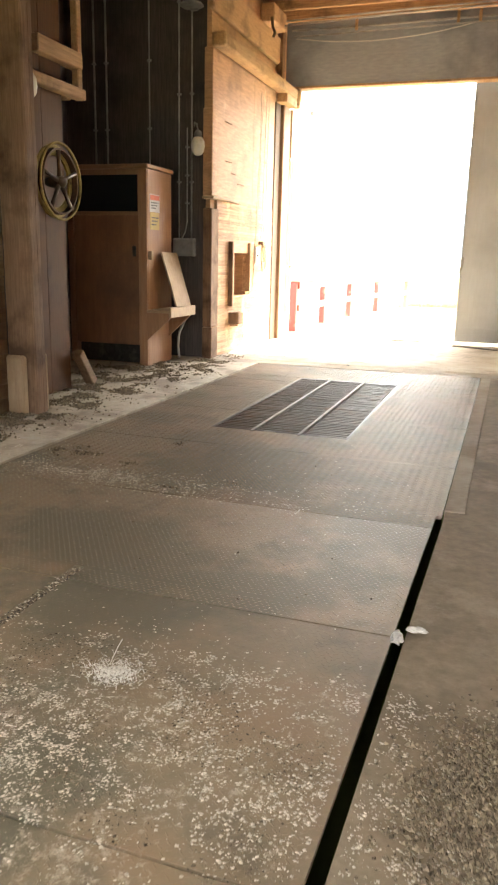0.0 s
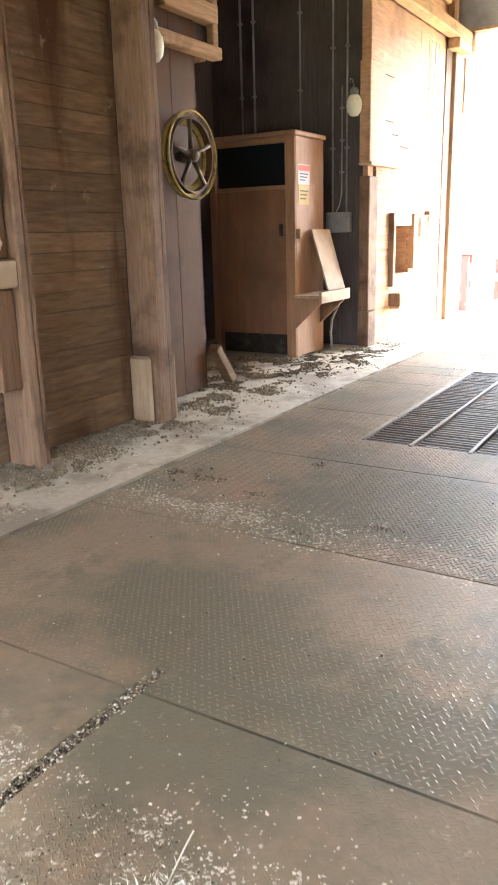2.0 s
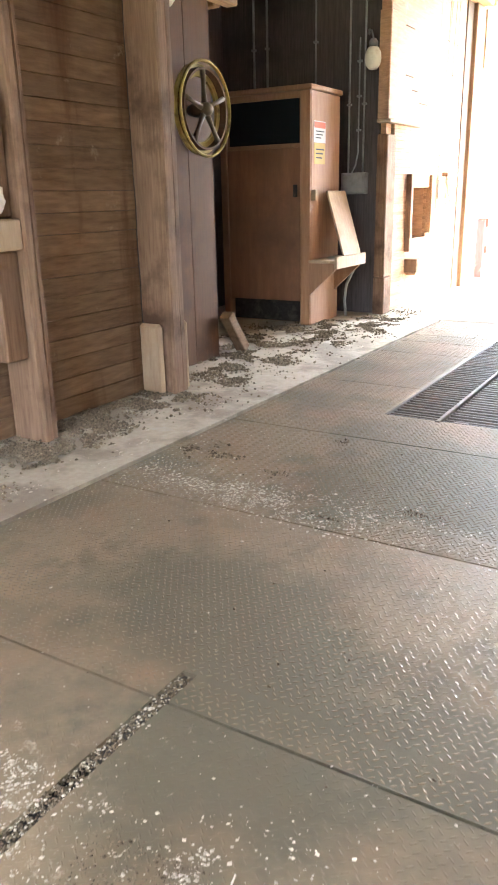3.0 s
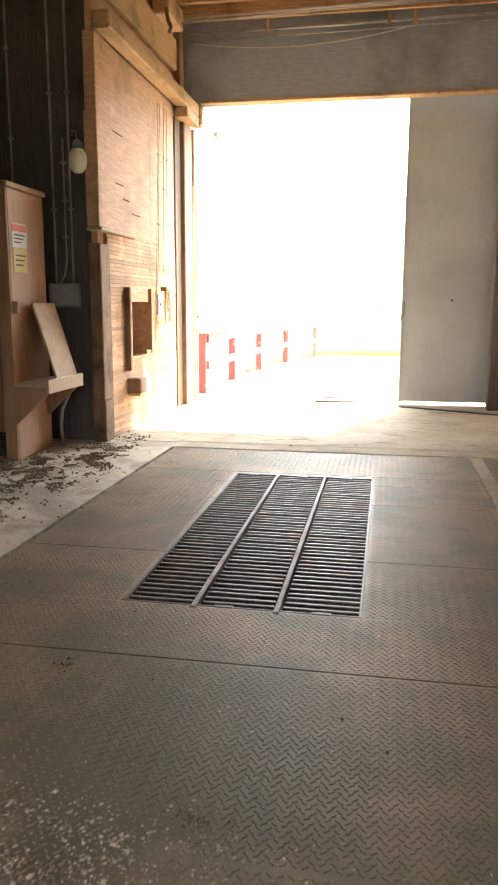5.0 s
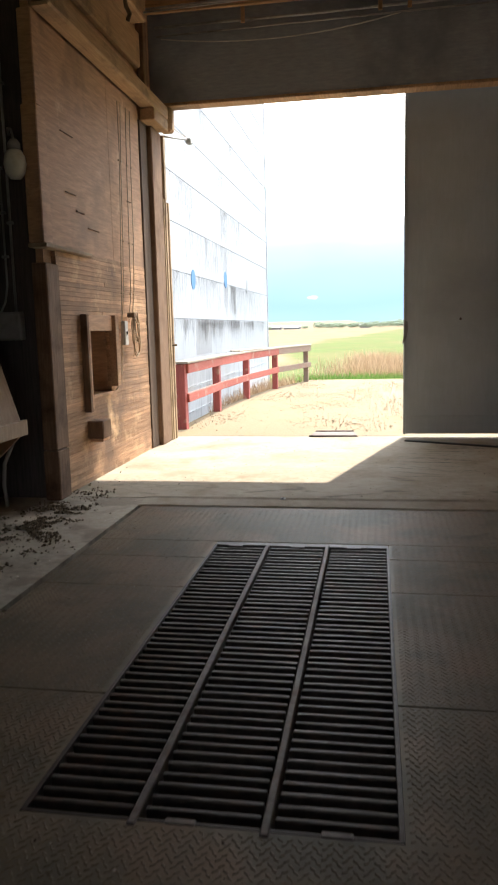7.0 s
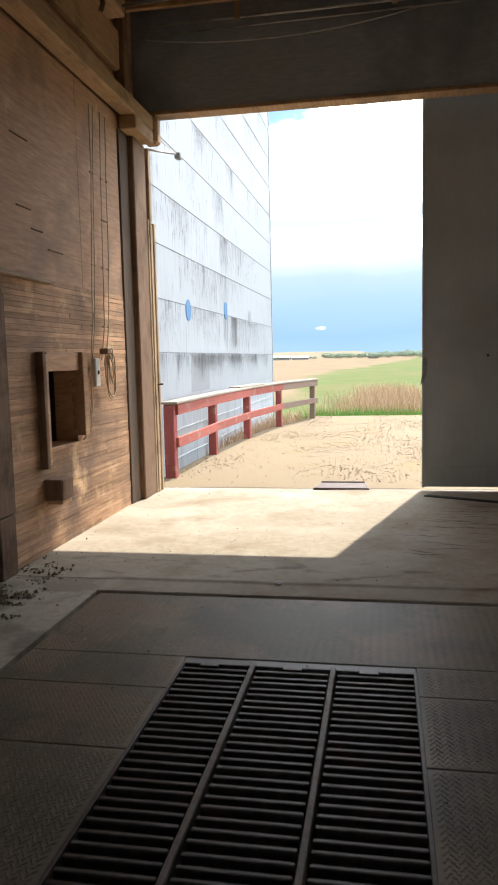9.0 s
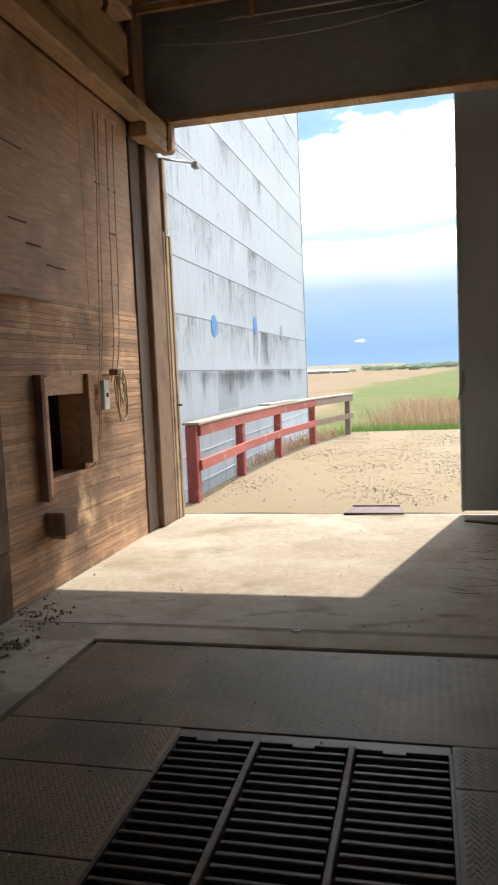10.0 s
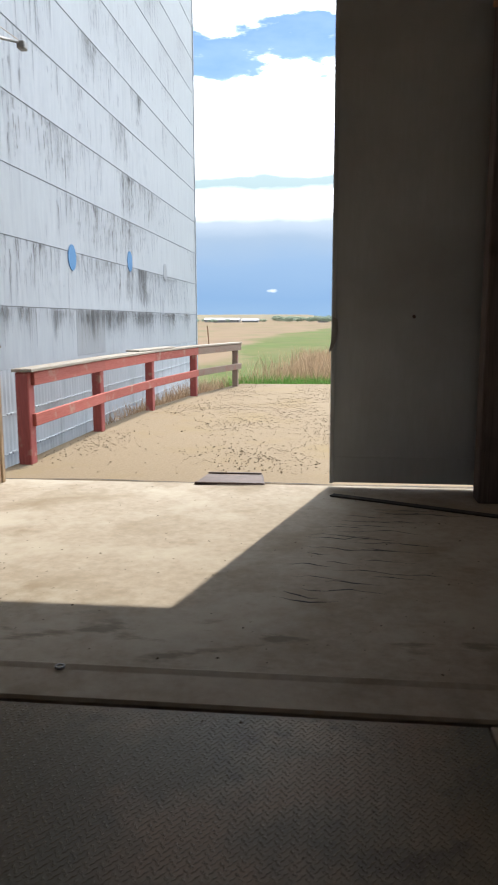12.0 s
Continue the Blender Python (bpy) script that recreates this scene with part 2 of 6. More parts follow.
M_DIVIDER = surface("divider_steel", (0.085, 0.072, 0.062), (0.19, 0.165, 0.145), 30, stain=(0.090, 0.046, 0.028), stain_scale=4, rough=(0.48, 0.72), metal=0.35, bump=0.3, vary=0.1)
M_CONC = surface("concrete", (0.285, 0.243, 0.187), (0.39, 0.337, 0.265), 14, stain=(0.235, 0.19, 0.13), stain_scale=1.3, stain_lo=0.5, stain_hi=0.7, stain2=(0.41, 0.37, 0.30), s2_scale=1.1, s2_lo=0.48, s2_hi=0.66, rough=(0.75, 0.95), bump=0.4, bump_dist=0.004, vary=0.0)


def smudge_concrete():
    """Dark damp smudges across the floor just past the sill."""
    nt = M_CONC.node_tree
    bs = nt.nodes["Principled BSDF"]
    src = bs.inputs["Base Color"].links[0].from_socket
    geo = nt.nodes.new("ShaderNodeNewGeometry")
    sep = nt.nodes.new("ShaderNodeSeparateXYZ")
    nt.links.new(geo.outputs["Position"], sep.inputs[0])
    zone = ramp(nt, [(0.06, (0, 0, 0)), (0.075, (1, 1, 1)), (0.11, (1, 1, 1)), (0.14, (0, 0, 0))])
    nt.links.new(scaled(nt, sep.outputs[1], 0.1, -1.0), zone.inputs[0])
    n = noise_node(nt, geo.outputs["Position"], 2.4, 6, 0.6, (1, 2.2, 1), (6, 1, 0))
    r = ramp(nt, [(0.55, (0, 0, 0)), (0.64, (0.7, 0.7, 0.7))])
    nt.links.new(n, r.inputs[0])
    f = blend(nt, "MULTIPLY", 1.0, r.outputs[0], zone.outputs[0])
    nt.links.new(blend(nt, "MIX", f, src, (0.15, 0.13, 0.1)), bs.inputs["Base Color"])


smudge_concrete()
M_CONC_OUT = surface("slab_concrete", (0.189, 0.146, 0.096), (0.268, 0.213, 0.148), 46, stain=(0.224, 0.172, 0.101), stain_scale=0.8, stain2=(0.158, 0.137, 0.103), s2_scale=110, s2_lo=0.55, s2_hi=0.72, rough=(0.8, 0.95), bump=0.5, bump_dist=0.005, vary=0.0)
# darker copy of the concrete, with dimmer light put into its colour
M_CONC_SHADE = surface("shaded_concrete", (0.19, 0.152, 0.106), (0.29, 0.238, 0.17), 16, stain=(0.15, 0.12, 0.085), stain_scale=1.4, stain2=(0.33, 0.28, 0.21), s2_scale=3.1, s2_lo=0.55, s2_hi=0.7, rough=(0.7, 0.92), bump=0.4, bump_dist=0.004, vary=0.0)
M_DIRT = surface("apron_dirt", (0.284, 0.241, 0.181), (0.404, 0.353, 0.275), 18, stain=(0.198, 0.163, 0.120), stain_scale=2.3, stain_lo=0.48, stain_hi=0.6, stain2=(0.372, 0.348, 0.302), s2_scale=3.3, s2_lo=0.58, s2_hi=0.7, rough=(0.5, 0.75), bump=0.6, bump_dist=0.008, vary=0.0)
M_PLANK = surface("weathered_plank", (0.125, 0.080, 0.046), (0.250, 0.168, 0.104), 4, (7, 0.9, 7), stain=(0.085, 0.040, 0.020), stain_scale=1.6, stain_lo=0.47, stain_hi=0.62, stain2=(0.40, 0.32, 0.235), s2_scale=3.4, s2_lo=0.62, s2_hi=0.74, rough=(0.75, 0.92), bump=0.5, vary=0.3, stain_stretch=(1, 1.3, 0.22))
M_POST = surface("post_timber", (0.129, 0.078, 0.048), (0.250, 0.159, 0.102), 6, ALONG_Z, stain=(0.078, 0.044, 0.026), stain_scale=2.2, rough=(0.7, 0.9), bump=0.6, bump_dist=0.006, vary=0.15)
M_BEAM = surface("beam_timber", (0.290, 0.181, 0.102), (0.522, 0.341, 0.203), 6, ALONG_Y, stain=(0.160, 0.109, 0.072), stain_scale=1.6, rough=(0.7, 0.9), bump=0.5, vary=0.15)
M_JOIST = surface("joist_timber", (0.217, 0.131, 0.072), (0.478, 0.304, 0.174), 6, ALONG_X, stain=(0.116, 0.080, 0.055), stain_scale=1.6, rough=(0.7, 0.9), bump=0.5, vary=0.4)
M_PLY = surface("old_plywood", (0.338, 0.203, 0.124), (0.578, 0.357, 0.219), 5, (1.540, 0.812, 8.750), stain=(0.239, 0.154, 0.105), stain_scale=1.1, stain_lo=0.5, stain_hi=0.72, stain2=(0.718, 0.483, 0.314), s2_scale=2.3, s2_lo=0.6, s2_hi=0.75, rough=(0.6, 0.85), bump=0.3, vary=0.15)
# pale second stain: light blotches, plus sunlit yellow streaks put into the colour
M_LATH = surface("crib_board", (0.317, 0.182, 0.105), (0.581, 0.363, 0.219), 7, ALONG_Y, stain=(0.211, 0.137, 0.095), stain_scale=1.2, stain2=(0.682, 0.464, 0.275), s2_scale=1.9, s2_lo=0.56, s2_hi=0.7, rough=(0.65, 0.88), bump=0.45, vary=0.6)
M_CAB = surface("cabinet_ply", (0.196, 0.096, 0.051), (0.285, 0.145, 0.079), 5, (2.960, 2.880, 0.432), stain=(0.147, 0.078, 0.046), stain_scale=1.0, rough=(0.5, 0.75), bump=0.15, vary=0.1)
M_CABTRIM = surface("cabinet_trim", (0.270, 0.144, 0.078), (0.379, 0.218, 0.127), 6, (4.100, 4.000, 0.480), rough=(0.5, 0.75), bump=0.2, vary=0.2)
M_NEWWOOD = surface("pale_board", (0.32, 0.225, 0.145), (0.45, 0.335, 0.225), 6, (5, 5, 0.6), stain=(0.3, 0.2, 0.12), stain_scale=2.5, rough=(0.6, 0.8), bump=0.25, vary=0.2)
M_REDPOST = surface("red_brown_panel", (0.076, 0.037, 0.017), (0.120, 0.061, 0.029), 6, ALONG_Z, stain=(0.048, 0.026, 0.013), stain_scale=1.7, rough=(0.65, 0.85), bump=0.3, vary=0.2)
M_DARK = surface("dark_boards", (0.068, 0.058, 0.057), (0.137, 0.116, 0.111), 6, ALONG_Z, stain=(0.048, 0.042, 0.043), stain_scale=1.2, rough=(0.75, 0.95), bump=0.4, vary=0.35)
# pale tone chosen so the right wall acts as a reflector
M_PALEWALL = surface("bounce_boards", (0.62, 0.58, 0.52), (0.76, 0.72, 0.66), 6, ALONG_Y, stain=(0.36, 0.31, 0.25), stain_scale=1.1, rough=(0.7, 0.9), bump=0.4, vary=0.1)
M_WALLIN = surface("grey_sheathing", (0.231, 0.255, 0.289), (0.325, 0.358, 0.396), 8, (0.8, 4, 4), stain=(0.170, 0.187, 0.212), stain_scale=0.8, rough=(0.55, 0.8), bump=0.1, vary=0.1)
M_LEAF = surface("door_sheet_metal", (0.385, 0.415, 0.43), (0.43, 0.465, 0.485), 7, (4, 4, 0.5), stain=(0.335, 0.355, 0.365), stain_scale=0.5, rough=(0.4, 0.65), metal=0.3, bump=0.04, vary=0.05)
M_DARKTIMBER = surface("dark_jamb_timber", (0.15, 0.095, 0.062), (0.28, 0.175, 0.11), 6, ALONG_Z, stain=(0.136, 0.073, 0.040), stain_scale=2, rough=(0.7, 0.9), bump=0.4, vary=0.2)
# paler jamb timber, with daylight on the outer trim put into its colour
M_JAMBLIT = surface("daylit_jamb_trim", (0.340, 0.239, 0.142), (0.500, 0.368, 0.237), 6, ALONG_Z, stain=(0.220, 0.152, 0.095), stain_scale=2.4, rough=(0.7, 0.9), bump=0.4, vary=0.25)
M_ANNEX = surface("painted_sheet_metal", (0.277, 0.308, 0.348), (0.339, 0.374, 0.414), 3, (2.640, 2.640, 0.528), stain=(0.235, 0.26, 0.29), stain_scale=5.0, stain_stretch=(1.5, 1.5, 0.14), stain_lo=0.58, stain_hi=0.76, stain2=(0.260, 0.290, 0.330), s2_scale=0.9, rough=(0.45, 0.7), metal=0.0, bump=0.08, vary=0.06)
M_ANNEXLOW = surface("galvanised_corrugated", (0.34, 0.385, 0.435), (0.46, 0.505, 0.56), 4, (5, 5, 0.5), stain=(0.25, 0.285, 0.32), stain_scale=3.4, stain_stretch=(1.5, 1.5, 0.2), stain_lo=0.5, stain_hi=0.7, rough=(0.4, 0.65), metal=0.05, bump=0.1, vary=0.15)
M_STREAK = surface("run_stain_and_lap_shade", (0.085, 0.09, 0.098), (0.175, 0.185, 0.20), 12, rough=(0.7, 0.9), bump=0.0, vary=0.4, island=True)
M_BLUE = surface("blue_paint", (0.032, 0.128, 0.295), (0.056, 0.192, 0.394), 20, rough=(0.5, 0.7), bump=0.1, vary=0.1)
M_GREYPATCH = surface("grey_patch", (0.198, 0.216, 0.238), (0.264, 0.286, 0.312), 8, (3.520, 3.520, 0.528), rough=(0.5, 0.7), bump=0.1, vary=0.1)
M_RED = surface("faded_red_paint", (0.24, 0.045, 0.04), (0.35, 0.085, 0.075), 8, ALONG_Z, stain=(0.36, 0.22, 0.17), stain_scale=5, stain_lo=0.58, stain_hi=0.7, rough=(0.55, 0.8), bump=0.3, vary=0.2)
M_REDRAIL = surface("faded_red_rail", (0.281, 0.068, 0.053), (0.374, 0.128, 0.105), 8, ALONG_Y, stain=(0.357, 0.240, 0.195), stain_scale=3.2, stain_lo=0.56, stain_hi=0.70, rough=(0.6, 0.85), bump=0.35, vary=0.2)
M_CAPRAIL = surface("bleached_cap_board", (0.241, 0.217, 0.181), (0.348, 0.316, 0.272), 8, ALONG_Y, stain=(0.253, 0.167, 0.133), stain_scale=3, stain_lo=0.6, stain_hi=0.75, rough=(0.7, 0.9), bump=0.35, vary=0.2)
M_OLDRAIL = surface("weathered_bare_rail", (0.17, 0.125, 0.10), (0.29, 0.225, 0.185), 8, ALONG_Y, stain=(0.24, 0.11, 0.085), stain_scale=3.2, stain_lo=0.56, stain_hi=0.68, rough=(0.7, 0.9), bump=0.4, vary=0.2)
# jamb's shade on the backing board is put into this dark brown
M_JAMBSHADE = surface("shaded_jamb_board", (0.09, 0.063, 0.046), (0.16, 0.113, 0.08), 6, ALONG_Z, stain=(0.15, 0.10, 0.065), stain_scale=1.6, stain_stretch=(1, 1, 0.4), rough=(0.7, 0.9), bump=0.4, vary=0.2)
M_YELLOW = surface("worn_yellow_paint", (0.27, 0.19, 0.05), (0.42, 0.31, 0.095), 10, stain=(0.1, 0.06, 0.025), stain_scale=8, stain_lo=0.54, stain_hi=0.68, rough=(0.6, 0.8), bump=0.2, vary=0.1)
M_IRON = surface("cast_iron", (0.078, 0.051, 0.025), (0.150, 0.101, 0.049), 18, stain=(0.060, 0.034, 0.017), stain_scale=6, rough=(0.5, 0.7), metal=0.15, bump=0.2, vary=0.1)
M_CONDUIT = surface("grey_conduit", (0.30, 0.30, 0.295), (0.42, 0.42, 0.41), 16, stain=(0.22, 0.21, 0.2), stain_scale=4, rough=(0.35, 0.55), metal=0.5, bump=0.1, vary=0.1)
M_BOX = surface("grey_enamel", (0.22, 0.225, 0.225), (0.3, 0.305, 0.3), 12, stain=(0.17, 0.165, 0.16), stain_scale=4, rough=(0.4, 0.6), bump=0.1, vary=0.1)
M_BULB = surface("frosted_globe", (0.72, 0.70, 0.60), (0.8, 0.78, 0.68), 9, stain=(0.6, 0.55, 0.42), stain_scale=7, rough=(0.25, 0.4), bump=0.05, vary=0.05)
M_CABLE = surface("tan_cable", (0.308, 0.224, 0.140), (0.504, 0.392, 0.266), 20, rough=(0.5, 0.7), bump=0.1, vary=0.2)
# flat black for fittings, joints and cracks, and for painted darkness in hollows
M_BLACK = surface("matte_black", (0.018, 0.017, 0.016), (0.045, 0.042, 0.04), 20, stain=(0.09, 0.08, 0.07), stain_scale=5, rough=(0.6, 0.85), bump=0.3, vary=0.2)
M_RUSTPLATE = surface("dark_channel_steel", (0.060, 0.041, 0.036), (0.114, 0.083, 0.075), 20, stain=(0.132, 0.094, 0.078), stain_scale=5, rough=(0.5, 0.75), metal=0.3, bump=0.3, vary=0.2)
M_CHAFF = surface("grain_chaff", (0.035, 0.028, 0.02), (0.28, 0.23, 0.165), 40, rough=(0.8, 0.95), bump=0, vary=0.9, island=True)
M_FLAKE = surface("pale_flakes", (0.38, 0.335, 0.26), (0.66, 0.61, 0.52), 40, rough=(0.8, 0.95), bump=0, vary=0.5, island=True)
M_GRAVEL = surface("gravel_stones", (0.10, 0.078, 0.055), (0.40, 0.325, 0.235), 40, rough=(0.8, 0.95), bump=0, vary=0.6, island=True)
M_PIT = surface("pit_wall", (0.16, 0.33, 0.23), (0.26, 0.46, 0.34), 6, stain=(0.02, 0.03, 0.026), rough=(0.7, 0.9), bump=0.3, vary=0)
M_FOAM = surface("white_foam", (0.6, 0.58, 0.53), (0.8, 0.78, 0.73), 25, stain=(0.5, 0.44, 0.34), stain_scale=9, rough=(0.8, 0.95), bump=0.6, vary=0.1)
M_PAPER = surface("paper_white", (0.465, 0.458, 0.427), (0.540, 0.532, 0.503), 15, rough=(0.6, 0.8), bump=0, vary=0.1)
M_PAPERY = surface("label_yellow", (0.420, 0.294, 0.064), (0.490, 0.350, 0.096), 15, rough=(0.5, 0.7), bump=0, vary=0.1)
M_PAPERR = surface("label_red", (0.5, 0.1, 0.06), (0.6, 0.15, 0.09), 15, rough=(0.5, 0.7), bump=0, vary=0.1)
M_FILM = surface("cloudy_plastic_film", (0.33, 0.31, 0.28), (0.55, 0.53, 0.49), 30, rough=(0.2, 0.4), bump=0.5, vary=0.2)
M_INK = surface("ink", (0.05, 0.05, 0.05), (0.09, 0.09, 0.09), 15, rough=(0.6, 0.8), bump=0, vary=0)
M_FIELD = surface("field_turf", (0.056, 0.073, 0.021), (0.095, 0.115, 0.036), 0.35, stain=(0.107, 0.098, 0.043), stain_scale=0.06, stain_lo=0.46, stain_hi=0.62, stain_stretch=(1, 0.45, 1), stain2=(0.064, 0.098, 0.026), s2_scale=0.16, s2_lo=0.5, s2_hi=0.65, rough=(0.85, 0.98), bump=0.0, vary=0)


def till_field():
    """Bare tan soil to the left of the green and all across beyond it."""
    nt = M_FIELD.node_tree
    bs = nt.nodes["Principled BSDF"]
    src = bs.inputs["Base Color"].links[0].from_socket
    geo = nt.nodes.new("ShaderNodeNewGeometry")
    sep = nt.nodes.new("ShaderNodeSeparateXYZ")
    nt.links.new(geo.outputs["Position"], sep.inputs[0])
    past = nt.nodes.new("ShaderNodeMath")
    past.operation = "MAXIMUM"
    nt.links.new(scaled(nt, sep.outputs[1], 0.12, -13.2), past.inputs[0])
    past.inputs[1].default_value = 0.0
    line = scaled(nt, sep.outputs[1], 0.05, 5.2)
    a = nt.nodes.new("ShaderNodeMath")
    nt.links.new(sep.outputs[0], a.inputs[0])
    nt.links.new(line, a.inputs[1])
    s = nt.nodes.new("ShaderNodeMath")
    s.operation = "SUBTRACT"
    nt.links.new(a.outputs[0], s.inputs[0])
    nt.links.new(past.outputs[0], s.inputs[1])
    w = noise_node(nt, geo.outputs["Position"], 0.09, 6, 0.6, (1, 0.5, 1), (3, 8, 0))
    t = nt.nodes.new("ShaderNodeMath")
    nt.links.new(s.outputs[0], t.inputs[0])
    nt.links.new(scaled(nt, w, 14.0, -7.0), t.inputs[1])
    r = ramp(nt, [(0.42, (0.92, 0.92, 0.92)), (0.62, (0, 0, 0))])
    nt.links.new(scaled(nt, t.outputs[0], 0.1, 0.5), r.inputs[0])
    soil = noise_node(nt, geo.outputs["Position"], 0.05, 6, 0.6, (1, 0.4, 1), (1, 5, 0))
    sr = ramp(nt, [(0.38, (0.14, 0.104, 0.068)), (0.5, (0.178, 0.124, 0.083)), (0.62, (0.118, 0.108, 0.056))])
    nt.links.new(soil, sr.inputs[0])
    nt.links.new(blend(nt, "MIX", r.outputs[0], src, sr.outputs[0]), bs.inputs["Base Color"])


till_field()
M_DRYGRASS = surface("dry_grass", (0.36, 0.25, 0.155), (0.52, 0.385, 0.26), 3, rough=(0.8, 0.95), bump=0, vary=0.5, island=True)
M_GREENGRASS = surface("green_grass", (0.095, 0.216, 0.041), (0.203, 0.365, 0.081), 3, rough=(0.7, 0.9), bump=0, vary=0.5, island=True)
# distance haze is mixed into this pale, greyed green
M_TREE = surface("hazed_foliage", (0.19, 0.245, 0.185), (0.265, 0.32, 0.235), 0.4, rough=(0.85, 0.98), bump=0, vary=0.4, island=True)
M_HILL = surface("far_hill", (0.132, 0.116, 0.083), (0.187, 0.165, 0.110), 0.01, rough=(0.9, 1.0), bump=0, vary=0)
M_WHITEFAR = surface("far_white_siding", (0.17, 0.175, 0.18), (0.22, 0.225, 0.23), 0.5, rough=(0.6, 0.8), bump=0, vary=0.1)
M_ROOFFAR = surface("far_grey_roof", (0.25, 0.25, 0.26), (0.33, 0.33, 0.34), 0.5, rough=(0.6, 0.8), bump=0, vary=0.1)


def glass_material():
    m = bpy.data.materials.new("dusty_dark_glass")
    m.use_nodes = True
    b = m.node_tree.nodes["Principled BSDF"]
    b.inputs["Base Color"].default_value = (0.012, 0.016, 0.019, 1)
    nt = m.node_tree
    geo = nt.nodes.new("ShaderNodeNewGeometry")
    n = noise_node(nt, geo.outputs["Position"], 6, 6, 0.6)
    rr = nt.nodes.new("ShaderNodeMapRange")
    nt.links.new(n, rr.inputs[0])
    rr.inputs[3].default_value, rr.inputs[4].default_value = 0.08, 0.35
    nt.links.new(rr.outputs[0], b.inputs["Roughness"])
    return m


M_GLASS = glass_material()


# ---- mesh helpers ----
class Shape:
    """Collects vertices and faces of one part, in world metres."""

    def __init__(self):
        self.v, self.f = [], []

    def add(self, verts, faces):
        k = len(self.v)
        self.v.extend(tuple(p) for p in verts)
        self.f.extend([tuple(i + k for i in q) for q in faces])
        return self

    def box(self, x0, x1, y0, y1, z0, z1, c=0.0, m=None):
        """A box with chamfered edges (c metres)."""
        x0, x1, y0, y1, z0, z1 = min(x0, x1), max(x0, x1), min(y0, y1), max(y0, y1), min(z0, z1), max(z0, z1)
        c = min(c, (x1 - x0) * 0.45, (y1 - y0) * 0.45, (z1 - z0) * 0.45)
        lo, hi = (x0, y0, z0), (x1, y1, z1)
        if c <= 0:
            vs = [(hi[0] if i & 1 else lo[0], hi[1] if i & 2 else lo[1], hi[2] if i & 4 else lo[2]) for i in range(8)]
            fs = [(0, 2, 3, 1), (4, 5, 7, 6), (0, 1, 5, 4), (2, 6, 7, 3), (0, 4, 6, 2), (1, 3, 7, 5)]
        else:
            vs, idx = [], {}
            for i in range(8):
                s = [(i >> a) & 1 for a in range(3)]
                for a in range(3):
                    p = [(hi[k] if s[k] else lo[k]) if k == a else ((hi[k] - c) if s[k] else (lo[k] + c)) for k in range(3)]
                    idx[i, a] = len(vs)
                    vs.append(p)
            fs = []
            for a in range(3):
                b1, b2 = (a + 1) % 3, (a + 2) % 3
                for s in (0, 1):
                    q = [idx[(s << a) | (u << b1) | (w << b2), a] for u, w in ((0, 0), (1, 0), (1, 1), (0, 1))]
                    fs.append(tuple(q if s else q[::-1]))
                for u in (0, 1):
                    for w in (0, 1):
                        i0 = (u << b1) | (w << b2)
                        i1 = i0 | (1 << a)
                        q = [idx[i0, b1], idx[i1, b1], idx[i1, b2], idx[i0, b2]]
                        fs.append(tuple(q if (u ^ w) else q[::-1]))
            for i in range(8):
                q = [idx[i, 0], idx[i, 1], idx[i, 2]]
                fs.append(tuple(q if bin(i).count("1") % 2 else q[::-1]))
        if m is not None:
            vs = [m @ Vector(p) for p in vs]
        return self.add(vs, fs)

    def tube(self, pts, r, n=8, caps=True):
        """A round bar along a line of points."""
        pts = [Vector(p) for p in pts]
        rings = []
        side = None
        for i, p in enumerate(pts):
            d = (pts[min(i + 1, len(pts) - 1)] - pts[max(i - 1, 0)]).normalized()
            if side is None:
                side = d.cross(Vector((0, 0, 1)) if abs(d.z) < 0.9 else Vector((1, 0, 0))).normalized()
            side = (side - d * side.dot(d)).normalized()
            up = d.cross(side)
            rad = r[i] if isinstance(r, (list, tuple)) else r
            rings.append([p + (side * math.cos(2 * math.pi * k / n) + up * math.sin(2 * math.pi * k / n)) * rad for k in range(n)])
        vs = [q for ring in rings for q in ring]
        fs = [(i * n + k, i * n + (k + 1) % n, (i + 1) * n + (k + 1) % n, (i + 1) * n + k) for i in range(len(pts) - 1) for k in range(n)]
        if caps:
            fs += [tuple(range(n))[::-1], tuple((len(pts) - 1) * n + k for k in range(n))]
        return self.add(vs, fs)

    def lathe(self, centre, axis, profile, n=20, close=False):
        """Turns a profile of (radius, along) round an axis."""
        a = Vector(axis).normalized()
        s = a.cross(Vector((0, 0, 1)) if abs(a.z) < 0.9 else Vector((1, 0, 0))).normalized()
        u = a.cross(s)
        c = Vector(centre)
        k = len(profile)
        vs = [c + a * h + (s * math.cos(2 * math.pi * j / n) + u * math.sin(2 * math.pi * j / n)) * r for j in range(n) for r, h in profile]
        fs = []
        for j in range(n):
            for i in range(k if close else k - 1):
                fs.append((j * k + i, ((j + 1) % n) * k + i, ((j + 1) % n) * k + (i + 1) % k, j * k + (i + 1) % k))
        return self.add(vs, fs)


def mesh_of(name, shape, material, origin=(0, 0, 0), smooth=False):
    me = bpy.data.meshes.new(name)
    o = Vector(origin)
    me.from_pydata([(p[0] - o.x, p[1] - o.y, p[2] - o.z) for p in shape.v], [], shape.f)
    me.materials.append(material)
    if smooth:
        me.polygons.foreach_set("use_smooth", [True] * len(me.polygons))
    me.update()
    return me


def root_place(ob):
    p = Vector((0, 0, 0))
    while ob is not None:
        p += ob.location
        ob = ob.parent
    return p


